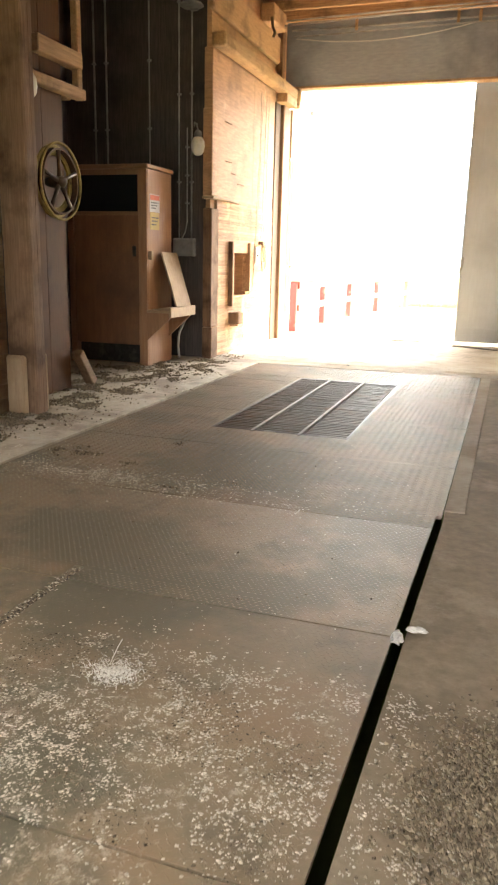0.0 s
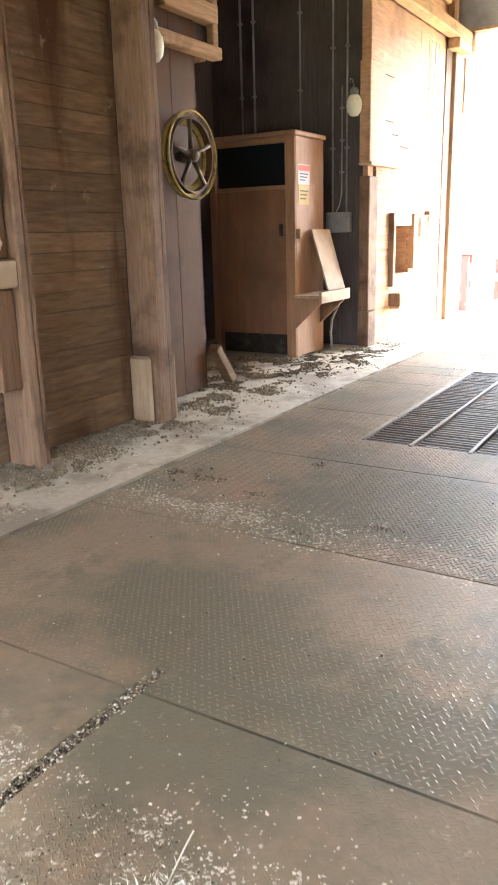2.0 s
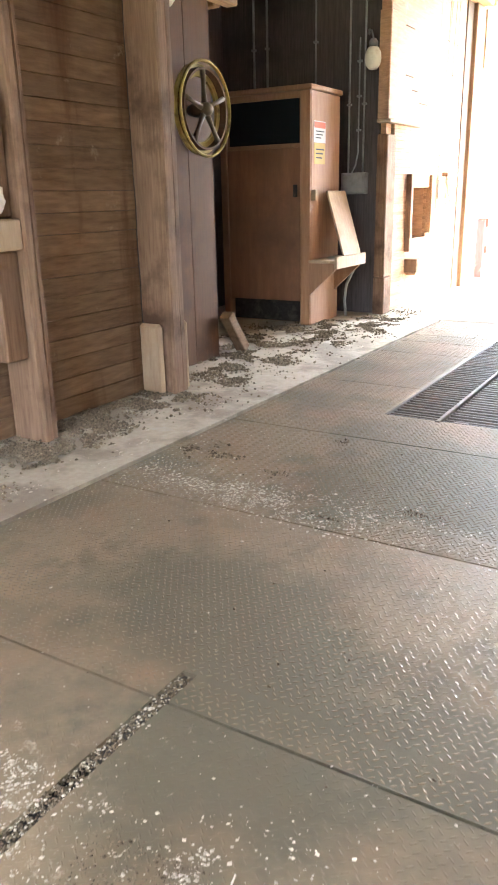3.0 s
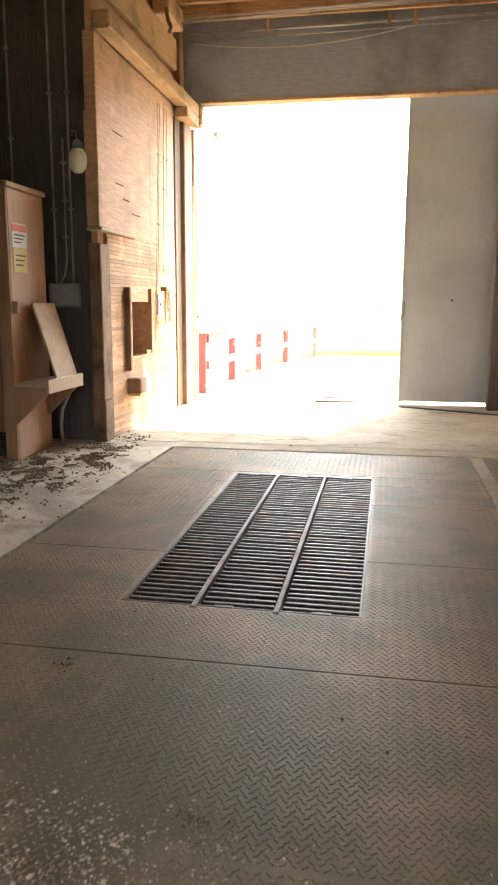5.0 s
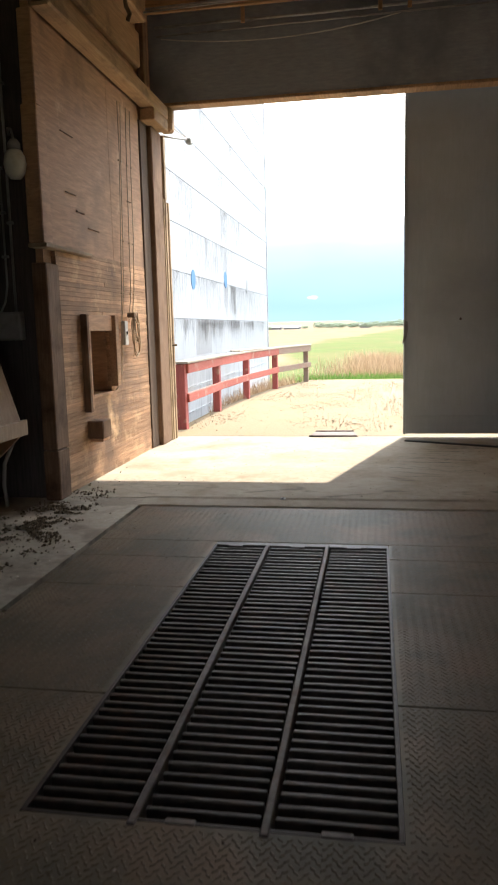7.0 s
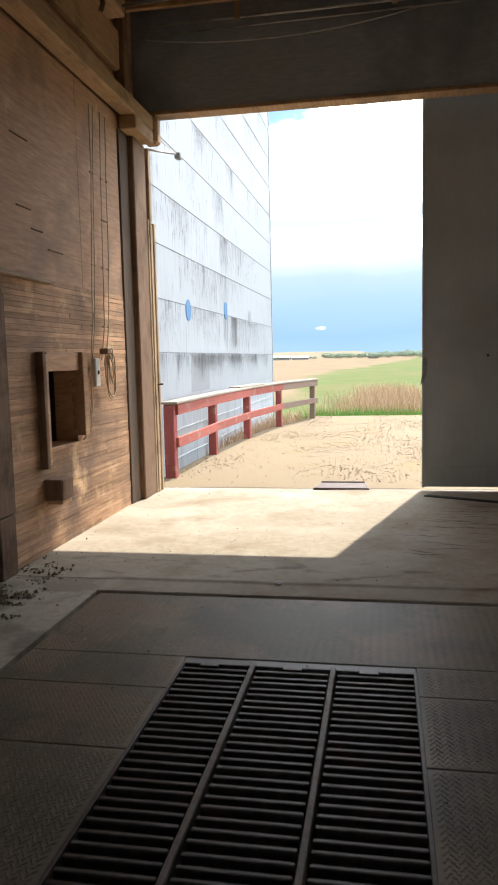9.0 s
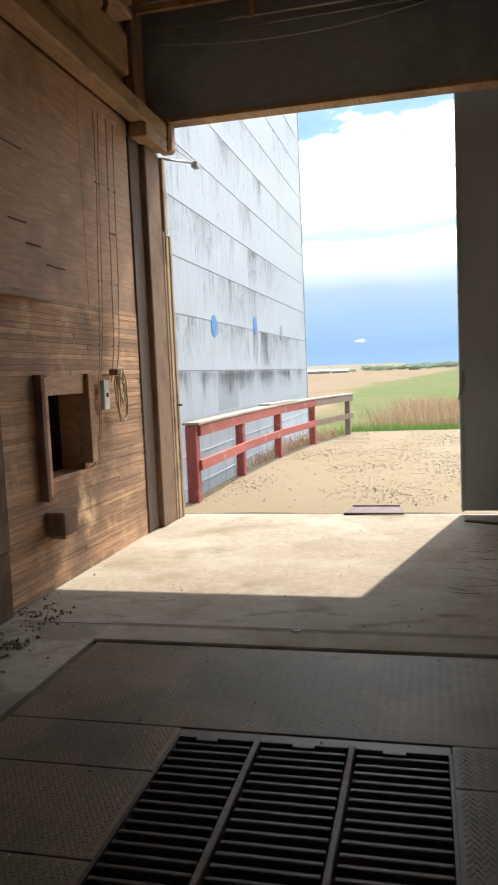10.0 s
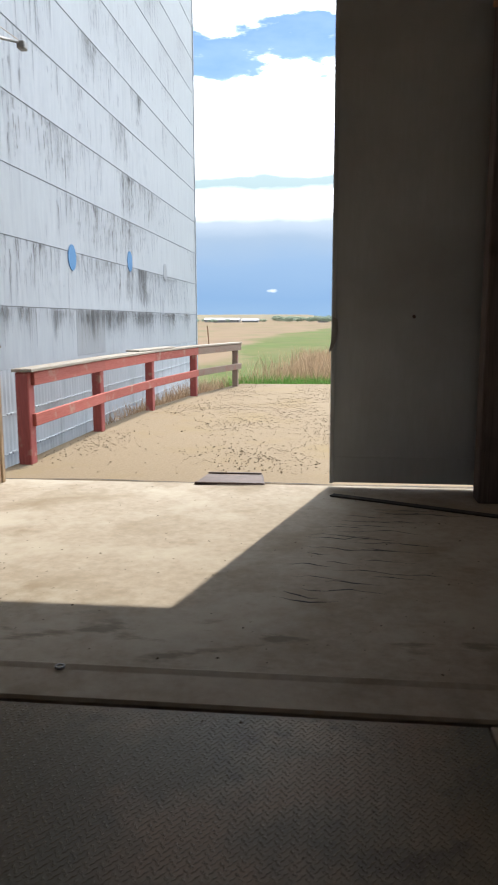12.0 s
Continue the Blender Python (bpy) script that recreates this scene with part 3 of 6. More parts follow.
def thing(name, place, label, category, group="", kind=""):
    ob = new(name)
    ob.empty_display_size = 0.1
    ob.location = place
    return tagged(ob, label, category, group, kind)


def part(name, shape, material, parent, label="", smooth=False, kind=""):
    ob = new(name, mesh_of(name, shape, material, root_place(parent), smooth))
    ob.parent = parent
    return tagged(ob, label, kind=kind)


def solid(name, shape, material, label, category="", kind="structure", origin=(0, 0, 0), smooth=False):
    ob = new(name, mesh_of(name, shape, material, origin, smooth))
    ob.location = origin
    return tagged(ob, label, category, kind=kind)


def chips(rng, xs, ys, zs, size_lo, size_hi, flat=0.5):
    """Small irregular lumps at the given places, four-sided double pyramids."""
    n = len(xs)
    base = np.array([(1, 0, 0), (0, 1, 0), (-1, 0, 0), (0, -1, 0), (0, 0, 1), (0, 0, -0.6)])
    s = size_lo + (size_hi - size_lo) * rng.uniform(0, 1, n) ** 2.5
    a = rng.uniform(0, 2 * np.pi, n)
    el = rng.uniform(0.45, 1.0, n)
    jit = rng.uniform(0.7, 1.2, (n, 6, 1))
    p = base[None] * jit
    px, py = p[:, :, 0] * s[:, None], p[:, :, 1] * (s * el)[:, None]
    x = px * np.cos(a)[:, None] - py * np.sin(a)[:, None] + np.asarray(xs)[:, None]
    y = px * np.sin(a)[:, None] + py * np.cos(a)[:, None] + np.asarray(ys)[:, None]
    z = p[:, :, 2] * (s * flat)[:, None] + np.asarray(zs)[:, None] + (s * flat * 0.5)[:, None]
    v = np.stack([x, y, z], -1).reshape(-1, 3)
    f0 = np.array([(0, 1, 4), (1, 2, 4), (2, 3, 4), (3, 0, 4), (1, 0, 5), (2, 1, 5), (3, 2, 5), (0, 3, 5)])
    f = (f0[None] + (np.arange(n) * 6)[:, None, None]).reshape(-1, 3)
    sh = Shape()
    sh.v, sh.f = v.tolist(), f.tolist()
    return sh


# ---- plan (metres) ----
LEFT, RIGHT = -4.2, 0.62            # inner faces of the drive's side walls
DECK_L, DECK_R = -3.32, -0.22       # steel deck
GX0, GX1, GY0, GY1 = -2.40, -1.16, 6.055, 9.145   # pit grate
FRONT, FRONT_OUT = 14.25, 14.45     # wall with the big door
REAR = -3.2
OPEN_L, OPEN_R, OPEN_T = -4.14, 0.47, 4.575
CEIL = 5.75
SLAB_END = 26.5
RAIL = [(-4.27, 15.5), (-4.25, 18.05), (-4.12, 20.65), (-3.82, 23.3), (-3.24, 25.75)]   # posts of the curved railing
SLAB_EDGE = [(-4.44, 14.625)] + [(x - 0.13, y) for x, y in RAIL] + [(-3.2, SLAB_END)]


def slab_edge(y):
    """Where the ramp ends on the railing's side."""
    return float(np.interp(y, [q[1] for q in SLAB_EDGE], [q[0] for q in SLAB_EDGE]))


# ---- ground and floors ----
def build_ground():
    n = 60
    xs = np.sign(np.linspace(-1, 1, n)) * np.abs(np.linspace(-1, 1, n)) ** 3 * 2600
    ys = np.sign(np.linspace(-1, 1, n)) * np.abs(np.linspace(-1, 1, n)) ** 3 * 2600 + 14
    sh = Shape()
    for y in ys:
        for x in xs:
            d = math.hypot(x, y - 14)
            z = -0.62 + 0.16 * noise.noise((x * 0.05, y * 0.05, 0)) * min(1, d / 60)
            if y > 400:
                z += 9.0 * min(1, (y - 400) / 1500) * (0.5 + 0.5 * noise.noise((x * 0.0012, y * 0.0012, 3)))
            sh.v.append((x, y, z))
    sh.f = [(j * n + i, j * n + i + 1, (j + 1) * n + i + 1, (j + 1) * n + i) for j in range(n - 1) for i in range(n - 1)]
    return solid("ground", sh, M_FIELD, "green and tan farm field reaching the horizon", "field", smooth=True)


build_ground()
# concrete inside, beyond the deck, and the dusty apron at its side; the pit stays open
sh = Shape()
sh.box(-4.6, 0.9, 10.62, 14.62, -0.9, 0.0)
floor_front = solid("floor", sh, M_CONC, "worn tan concrete floor, cracked beside the door", "floor")
sh = Shape()
sh.box(-6.7, DECK_L - 0.05, REAR, 10.62, -0.9, -0.003)
solid("floor_side", sh, M_DIRT, "dusty concrete apron strewn with spilled grain", "floor")
# right strip takes the darkened concrete copy to read as less lit
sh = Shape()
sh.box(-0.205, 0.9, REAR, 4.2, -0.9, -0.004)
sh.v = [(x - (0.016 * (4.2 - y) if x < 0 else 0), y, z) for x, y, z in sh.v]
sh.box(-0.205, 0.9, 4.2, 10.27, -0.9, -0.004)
solid("floor_right", sh, M_CONC_SHADE, "dusty concrete strip beside the steel deck, in a shade-darkened tone", "floor")
sh = Shape()
prof = [(10.315, -0.9), (10.315, -0.01), (10.33, 0.002), (10.56, 0.010), (10.60, 0.02), (10.618, 0.012), (10.618, -0.9)]
sh.add([(DECK_L - 0.05, y, z) for y, z in prof] + [(0.9, y, z) for y, z in prof],
       [(0, 1, 2, 3, 4, 5, 6)] + [(i, i + 7, i + 8, i + 1) for i in range(6)] + [(13, 12, 11, 10, 9, 8, 7)])
solid("floor_sill", sh, M_CONC, "smooth concrete sill at the end of the deck", "floor")
# slab outside, with a broken joint at the threshold
sh = Shape()
rim = SLAB_EDGE + [(5.0, SLAB_END), (5.0, 14.625)]
k = len(rim)
sh.add([(x, y, -0.006) for x, y in rim] + [(x, y, -1.2) for x, y in rim], [tuple(range(k))[::-1], tuple(range(k, 2 * k))] + [(i, (i + 1) % k, (i + 1) % k + k, i + k) for i in range(k)])
solid("pavement", sh, M_CONC_OUT, "sunlit tan concrete ramp with loose gravel", "pavement")
sh = Shape()
for i in range(60):
    x = -4.45 + 5.2 * i / 59
    y = 14.66 + 0.05 * noise.noise((x * 1.1, 3.0, 0)) + 0.015 * noise.noise((x * 6, 1.0, 0))
    w = 0.014 + 0.009 * noise.noise((x * 4, 8.0, 0))
    sh.v += [(x, y - w, 0.002), (x, y + w, 0.002)]
sh.f = [(2 * i, 2 * i + 1, 2 * i + 3, 2 * i + 2) for i in range(59)]
solid("threshold_joint", sh, M_BLACK, "dark joint between floor and ramp", "joint")
sh = Shape()
sh.box(-5.0, 2.0, REAR - 14, REAR, -1.2, -0.012)
solid("pavement_rear", sh, M_CONC_OUT, "concrete ramp behind the entrance", "pavement")
# pit below the grate and painted darkness under the deck slots
sh = Shape()
sh.box(GX0 - 0.14, GX0 - 0.04, GY0 - 0.1, GY1 + 0.1, -1.5, -0.06)
sh.box(GX1 + 0.04, GX1 + 0.14, GY0 - 0.1, GY1 + 0.1, -1.5, -0.06)
sh.box(GX0 - 0.14, GX1 + 0.14, GY0 - 0.12, GY0 - 0.03, -1.5, -0.06)
sh.box(GX0 - 0.14, GX1 + 0.14, GY1 + 0.03, GY1 + 0.12, -1.5, -0.06)
hop = [(GX0 - 0.03, GY0 - 0.03), (GX1 + 0.03, GY0 - 0.03), (GX1 + 0.03, GY1 + 0.03), (GX0 - 0.03, GY1 + 0.03)]
cx, cy = (GX0 + GX1) / 2, (GY0 + GY1) / 2
sh.add([(x, y, -0.14) for x, y in hop] + [(cx + (x - cx) * 0.3, cy + (y - cy) * 0.55, -0.6) for x, y in hop], [(0, 1, 5, 4), (1, 2, 6, 5), (2, 3, 7, 6), (3, 0, 4, 7)])
solid("pit", sh, M_PIT, "dark receiving pit under the grate", "pit")

# black slabs stand in for the unlit space below the gaps and slot
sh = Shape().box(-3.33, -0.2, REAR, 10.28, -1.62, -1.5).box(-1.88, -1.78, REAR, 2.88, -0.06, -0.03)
solid("deck_void", sh, M_BLACK, "black slabs painting the darkness under the deck", "void")

# ---- walls, ceiling ----
deck = thing("steel_deck", (-1.8, 4, 0), "worn brown diamond-plate steel deck dusted with grain", "deck", kind="structure")
wall_left = solid("wall_left", Shape().box(-4.62, -4.421, REAR, 6.2, -0.5, CEIL), M_DARK, "timber wall behind weathered horizontal boards", "wall")
# hardly seen wall, paled to throw light across onto the left wall
solid("wall_right", Shape().box(RIGHT, RIGHT + 0.2, REAR, FRONT, -0.5, CEIL), M_PALEWALL, "unseen board wall of the drive, made pale to bounce light", "wall")
sh = Shape()
sh.box(-6.6, -4.5, 6.2, 6.32, -0.5, CEIL)
sh.box(-6.72, -6.6, 6.2, 10.75, -0.5, CEIL)
wall_alcove = solid("wall_alcove", sh, M_DARK, "dark boarded walls of the side bay", "wall")
wall_return = solid("wall_return", Shape().box(-6.6, LEFT - 0.115, 10.55, 10.75, -0.5, CEIL), M_DARK, "dark boarded return wall carrying conduits", "wall")
# left wall of the bay beside the door, with a square hole through it
HY0, HY1, HZ0, HZ1 = 11.38, 12.06, 0.90, 1.57
sh = Shape()
sh.box(-4.42, LEFT - 0.045, 10.56, HY0, -0.5, CEIL)
sh.box(-4.42, LEFT - 0.045, HY1, FRONT, -0.5, CEIL)
sh.box(-4.42, LEFT - 0.045, HY0, HY1, -0.5, HZ0)
sh.box(-4.42, LEFT - 0.045, HY0, HY1, HZ1, CEIL)
wall_bay = solid("wall_bay", sh, M_PLY, "brown cribbed timber wall beside the door", "wall")
# hollow behind the hatch, its shade put in with dark boards
sh = Shape()
sh.box(-5.2, -5.1, HY0 - 0.4, HY1 + 0.4, HZ0 - 0.5, HZ1 + 0.5)
sh.box(-5.1, -4.42, HY0 - 0.4, HY0 - 0.3, HZ0 - 0.5, HZ1 + 0.5)
sh.box(-5.1, -4.42, HY1 + 0.3, HY1 + 0.4, HZ0 - 0.5, HZ1 + 0.5)
sh.box(-5.1, -4.42, HY0 - 0.4, HY1 + 0.4, HZ0 - 0.6, HZ0 - 0.5)
sh.box(-5.1, -4.42, HY0 - 0.4, HY1 + 0.4, HZ1 + 0.5, HZ1 + 0.6)
solid("wall_recess", sh, M_DARK, "boxed hollow behind the hatch, darkened for its shade", "wall")
# front wall with the door opening
sh = Shape()
sh.box(-6.7, OPEN_L - 0.06, FRONT, FRONT_OUT, -1.0, 6.3)
sh.box(OPEN_R, 6.5, FRONT, FRONT_OUT, -1.0, 6.3)
sh.box(OPEN_L - 0.06, OPEN_R, FRONT, FRONT_OUT, OPEN_T, 6.3)
wall_front = solid("wall_front", sh, M_WALLIN, "grey sheathed wall over the big door opening", "wall")
part("lintel_edge", Shape().box(OPEN_L, OPEN_R, FRONT - 0.012, FRONT_OUT + 0.01, OPEN_T - 0.045, OPEN_T - 0.002, 0.006), M_BEAM, wall_front, "reddish timber edge under the lintel")
# rear wall with the entrance opening
sh = Shape()
sh.box(-6.7, -3.9, REAR - 0.2, REAR, -1.0, 6.3)
sh.box(0.3, 6.5, REAR - 0.2, REAR, -1.0, 6.3)
sh.box(-3.9, 0.3, REAR - 0.2, REAR, 4.2, 6.3)
solid("wall_rear", sh, M_WALLIN, "grey wall round the open entrance", "wall")
# ceiling: boards on joists in one mesh
sh = Shape()
rng = random.Random(5)
y = REAR
while y < FRONT:
    w = rng.uniform(0.16, 0.24)
    sh.box(-6.7, RIGHT + 0.2, y, min(y + w - 0.006, FRONT), CEIL, CEIL + 0.04 + rng.uniform(0, 0.008))
    y += w
for k in range(27):
    y = FRONT - 0.45 - k * 0.64
    if y > REAR + 0.1:
        sh.box(-4.5, RIGHT + 0.1, y, y + 0.06, CEIL - 0.22, CEIL - 0.002, 0.006)
solid("ceiling", sh, M_JOIST, "rough brown timber ceiling on joists", "ceiling")
# roof out of view, kept low so less of the rear ramp is shadowed
solid("roof", Shape().box(-6.8, 6.6, REAR - 0.25, FRONT_OUT + 0.05, 6.3, 6.5), M_ROOFFAR, "unseen flat closed roof, set low to shorten the shadow", "roof")

# ---- the big sliding door and its frame ----
def build_door():
    d = thing("door_1", (-0.2, 14.62, 0.05), "grey sheet-metal sliding door standing partly open", "door", kind="structure")
    leaf = part("leaf", Shape().box(-0.86, 2.3, 14.56, 14.60, 0.05, 4.75, 0.004), M_LEAF, d)
    for x in (0.8, 1.6):
        part("sheet_seam", Shape().box(x - 0.012, x + 0.012, 14.553, 14.56, 0.05, 4.7, 0.003), M_LEAF, d)
    part("kick_plate", Shape().box(-0.85, 2.28, 14.552, 14.56, 0.05, 0.30, 0.003), M_LEAF, d, "dented lower strip of the door")
    part("edge_stile", Shape().box(-0.875, -0.835, 14.545, 14.615, 0.04, 4.75, 0.006), M_LEAF, d)
    sh = Shape()
    sh.add([(-0.86, 14.54, 1.62), (-0.82, 14.54, 1.60), (-0.815, 14.54, 1.5), (-0.83, 14.53, 1.40), (-0.86, 14.52, 1.33), (-0.90, 14.51, 1.28), (-0.88, 14.52, 1.38),
            (-0.86, 14.552, 1.62), (-0.82, 14.552, 1.60), (-0.815, 14.552, 1.5), (-0.83, 14.545, 1.40), (-0.86, 14.535, 1.33), (-0.90, 14.52, 1.28), (-0.88, 14.532, 1.38)],
           [(0, 1, 2, 3, 4, 5, 6), (13, 12, 11, 10, 9, 8, 7)] + [(i, (i + 1) % 7 + 7 - 7, (i + 1) % 7 + 7, i + 7) for i in range(7)])
    part("torn_flap", sh, M_BOX, d, "torn rubber flap at the door's edge")
    part("bolt", Shape().lathe((-0.12, 14.555, 1.62), (0, -1, 0), [(0.0, 0.015), (0.011, 0.015), (0.017, 0.009), (0.017, 0.0)], 10), M_RUSTPLATE, d, "rusty bolt head")
    part("track", Shape().box(-4.3, 4.0, 14.50, 14.62, 4.78, 4.88, 0.01), M_CONDUIT, d, "steel door track")


build_door()


def build_jambs():
    j = thing("jamb_left", (-4.18, 14.1, 0), "tall timber door jamb, worn outer trim coloured as daylit", "door frame", kind="structure")
    # board's dark colour carries the shade that the jamb throws
    part("backing_board", Shape().box(-4.26, -4.185, 13.50, 13.80, 0, 4.186, 0.008), M_JAMBSHADE, j, "plain board, darkened for the jamb's shade")
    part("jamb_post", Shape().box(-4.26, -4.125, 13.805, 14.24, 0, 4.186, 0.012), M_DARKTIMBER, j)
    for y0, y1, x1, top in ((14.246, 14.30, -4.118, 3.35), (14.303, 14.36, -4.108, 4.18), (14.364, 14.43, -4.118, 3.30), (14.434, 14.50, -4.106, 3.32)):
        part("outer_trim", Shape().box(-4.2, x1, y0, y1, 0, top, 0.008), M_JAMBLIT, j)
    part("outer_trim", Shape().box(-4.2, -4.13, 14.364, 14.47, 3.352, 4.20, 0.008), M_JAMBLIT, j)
    part("latch_pin", Shape().tube([(-4.13, 14.42, 1.35), (-4.05, 14.42, 1.35)], 0.012), M_IRON, j, "iron latch pin")
    k = thing("jamb_right", (0.5, 14.2, 0), "dark timber jamb at the closed side", "door frame", kind="structure")
    part("jamb_post", Shape().box(0.42, RIGHT - 0.003, 14.02, 14.245, 0, OPEN_T, 0.01), M_DARK, k)
    part("block", Shape().box(0.36, RIGHT, 13.9, 14.01, 4.02, 4.12, 0.006), M_BEAM, k)
    # header timber along the bay wall, reaching out over the jamb
    h = thing("header_beam", (-4.1, 12.3, 4.2), "brown sawn header timber along the bay wall", "beam", kind="structure")
    part("beam", Shape().box(-4.195, -4.0, 10.45, 14.22, 4.34, 4.52, 0.02), M_BEAM, h)
    part("bracket", Shape().box(-4.195, -4.0, 13.55, 14.2, 4.19, 4.335, 0.01), M_BEAM, h)
    part("end_block", Shape().box(-4.14, -3.96, 14.225, 14.40, 4.21, 4.53, 0.03), M_BEAM, h)
    u = thing("upper_beam", (-4.2, 12.4, 4.9), "rough upper timber below the ceiling", "beam", kind="structure")
    part("beam", Shape().box(-4.24, -4.15, 10.4, 13.55, 4.8, 5.22, 0.02), M_BEAM, u)
    part("hanger", Shape().box(-4.22, -4.12, 13.6, 13.75, 4.57, 5.5, 0.01), M_DARKTIMBER, u)
    part("block", Shape().box(-4.22, -3.98, 12.6, 13.3, 5.225, 5.5, 0.02), M_BEAM, u)
    part("hook", Shape().tube([(-3.99, 12.5, 5.25), (-3.97, 12.5, 5.1), (-3.93, 12.5, 5.02), (-3.96, 12.5, 4.95)], 0.025, 8), M_IRON, u, "dark iron hook")
    # corner boards at the end of the bay wall
    c = thing("corner_boards", (-4.2, 10.5, 0), "stacked timber corner boards, stepped and worn", "trim", kind="structure")
    part("corner_board", Shape().box(-4.31, -4.155, 10.43, 10.68, 0, 0.47, 0.01), M_POST, c)
    part("corner_board", Shape().box(-4.31, -4.17, 10.44, 10.72, 0.474, 2.19, 0.01), M_POST, c)
    part("corner_board", Shape().box(-4.31, -4.165, 10.42, 10.62, 2.36, 3.54, 0.01), M_PLY, c)
    part("corner_board", Shape().box(-4.31, -4.18, 10.46, 10.58, 3.544, 4.336, 0.01), M_PLY, c)
    part("ledge_strip", Shape().box(-4.31, -4.13, 10.40, 11.50, 2.32, 2.356, 0.006), M_NEWWOOD, c, "thin pale ledge strip")


build_jambs()


def build_hatch():
    """Frame round the square hole, and the stub of timber under it."""
    h = thing("hatch_frame", (-4.18, 11.7, 0.9), "small timber hatch frame round a dark hole", "hatch")
    part("stile", Shape().box(-4.205, -4.13, 11.24, 11.30, 0.74, 1.74, 0.006), M_DARKTIMBER, h)
    part("stile", Shape().box(-4.205, -4.15, 11.305, HY0, 0.76, 1.72, 0.006), M_LATH, h)
    part("stile", Shape().box(-4.205, -4.12, HY1, 12.17, 0.95, 1.74, 0.006), M_LATH, h)
    part("head", Shape().box(-4.205, -4.16, HY0 + 0.004, HY1 - 0.004, HZ1, 1.735, 0.006), M_PLY, h)
    part("sill", Shape().box(-4.3, -4.17, HY0 + 0.004, HY1 - 0.004, HZ0 - 0.04, HZ0, 0.006), M_LATH, h)
    s = thing("timber_stub", (-4.15, 11.4, 0.55), "short sawn timber stub jutting from the wall", "timber block")
    part("stub", Shape().box(-4.21, -4.03, 11.28, 11.52, 0.46, 0.645, 0.012), M_DARKTIMBER, s)
    part("cleat", Shape().box(-4.21, -4.06, 11.34, 11.54, 0.42, 0.457, 0.006), M_LATH, s)


build_hatch()


def build_cables():
    for i, (y0, y1, yb) in enumerate(((12.58, 12.52, 12.34), (12.66, 12.58, 12.38), (12.86, 12.83, 12.66), (13.02, 13.0, 12.78))):
        c = thing("cable", (-4.16, y0, 1.7), "thin tan cable stapled down the timber wall", "cable", "wall cables")
        zs = [4.15, 3.5, 2.6, 2.0, 1.66]
        pts = [(-4.155 + 0.008 * math.sin(k * 2.1 + i), y0 + (yb - y0) * (k / 4) ** 1.6 + 0.01 * math.sin(k * 3 + i * 2), z) for k, z in enumerate(zs)]
        if i < 2:
            pts += [(-4.15, yb - 0.02, 1.3), (-4.15, yb - 0.12, 0.98), (-4.17, yb - 0.24, 0.9)]
        part("wire", Shape().tube(pts, 0.0045, 6), M_CABLE, c, smooth=True)
        for k in (1, 2, 3):
            part("staple", Shape().box(-4.168, -4.146, pts[k][1] - 0.016, pts[k][1] + 0.016, pts[k][2] - 0.006, pts[k][2] + 0.006, 0.002), M_NEWWOOD, c, "pale staple")
    s = thing("switch_box", (-4.15, 12.5, 1.5), "small pale switch plate on the timber wall", "switch")
    part("plate", Shape().box(-4.165, -4.12, 12.38, 12.50, 1.40, 1.68, 0.008), M_PAPER, s)
    part("toggle", Shape().box(-4.12, -4.108, 12.43, 12.45, 1.52, 1.56, 0.003), M_BLACK, s)
    k = thing("pulley_cleat", (-4.12, 12.7, 1.75), "small cleat with a coil of tan cord", "cleat")
    part("cleat", Shape().box(-4.17, -4.08, 12.62, 12.72, 1.72, 1.78, 0.008), M_DARKTIMBER, k)
    coil = []
    for i in range(40):
        a = i / 39 * 2.6 * 2 * math.pi
        coil.append((-4.12 + 0.012 * math.sin(a * 1.7), 12.80 + (0.11 + 0.02 * math.sin(a * 0.5)) * math.cos(a), 1.50 + (0.24 + 0.02 * math.cos(a * 0.7)) * math.sin(a)))
    part("cord", Shape().tube(coil, 0.0075, 6), M_CABLE, k, smooth=True)
    loose = []
    for i in range(46):
        a = i / 45 * 3.3 * 2 * math.pi
        loose.append((-4.10 + 0.02 * math.sin(a * 1.3), 12.70 + 0.05 * i / 45 + (0.05 + 0.05 * math.sin(a * 0.37 + 1)) * math.cos(a), 1.66 - 0.16 * i / 45 + (0.12 + 0.03 * math.cos(a * 0.6)) * math.sin(a)))
    part("cord", Shape().tube(loose, 0.0065, 6), M_CABLE, k, smooth=True)


build_cables()


# ---- posts along the left side ----
def worn_timber(x0, x1, y0, y1, top, seed):
    """An upright square timber with rounded, dented arrises."""
    sh = Shape()
    n = 40
    for k in range(n + 1):
        z = top * k / n
        ring = []
        for cx, cy, sx, sy in ((x0, y0, -1, -1), (x1, y0, 1, -1), (x1, y1, 1, 1), (x0, y1, -1, 1)):
            c = 0.012 + 0.010 * abs(noise.noise((z * 2.3, seed + cx * 3, cy * 2))) + 0.012 * max(0, noise.noise((z * 7.0, seed, cx + cy)))
            d = 0.004 * noise.noise((z * 1.1, seed * 2, cx * 5))
            p, q = (cx - sx * c + d, cy + d), (cx + d, cy - sy * c + d)
            ring += [p, q] if sx * sy < 0 else [q, p]
        sh.v += [(x, y, z) for x, y in ring]
    for k in range(n):
        for i in range(8):
            a, b = k * 8 + i, k * 8 + (i + 1) % 8
            sh.f.append((a, b, b + 8, a + 8))
    sh.f += [tuple(range(8))[::-1], tuple(n * 8 + i for i in range(8))]
    return sh


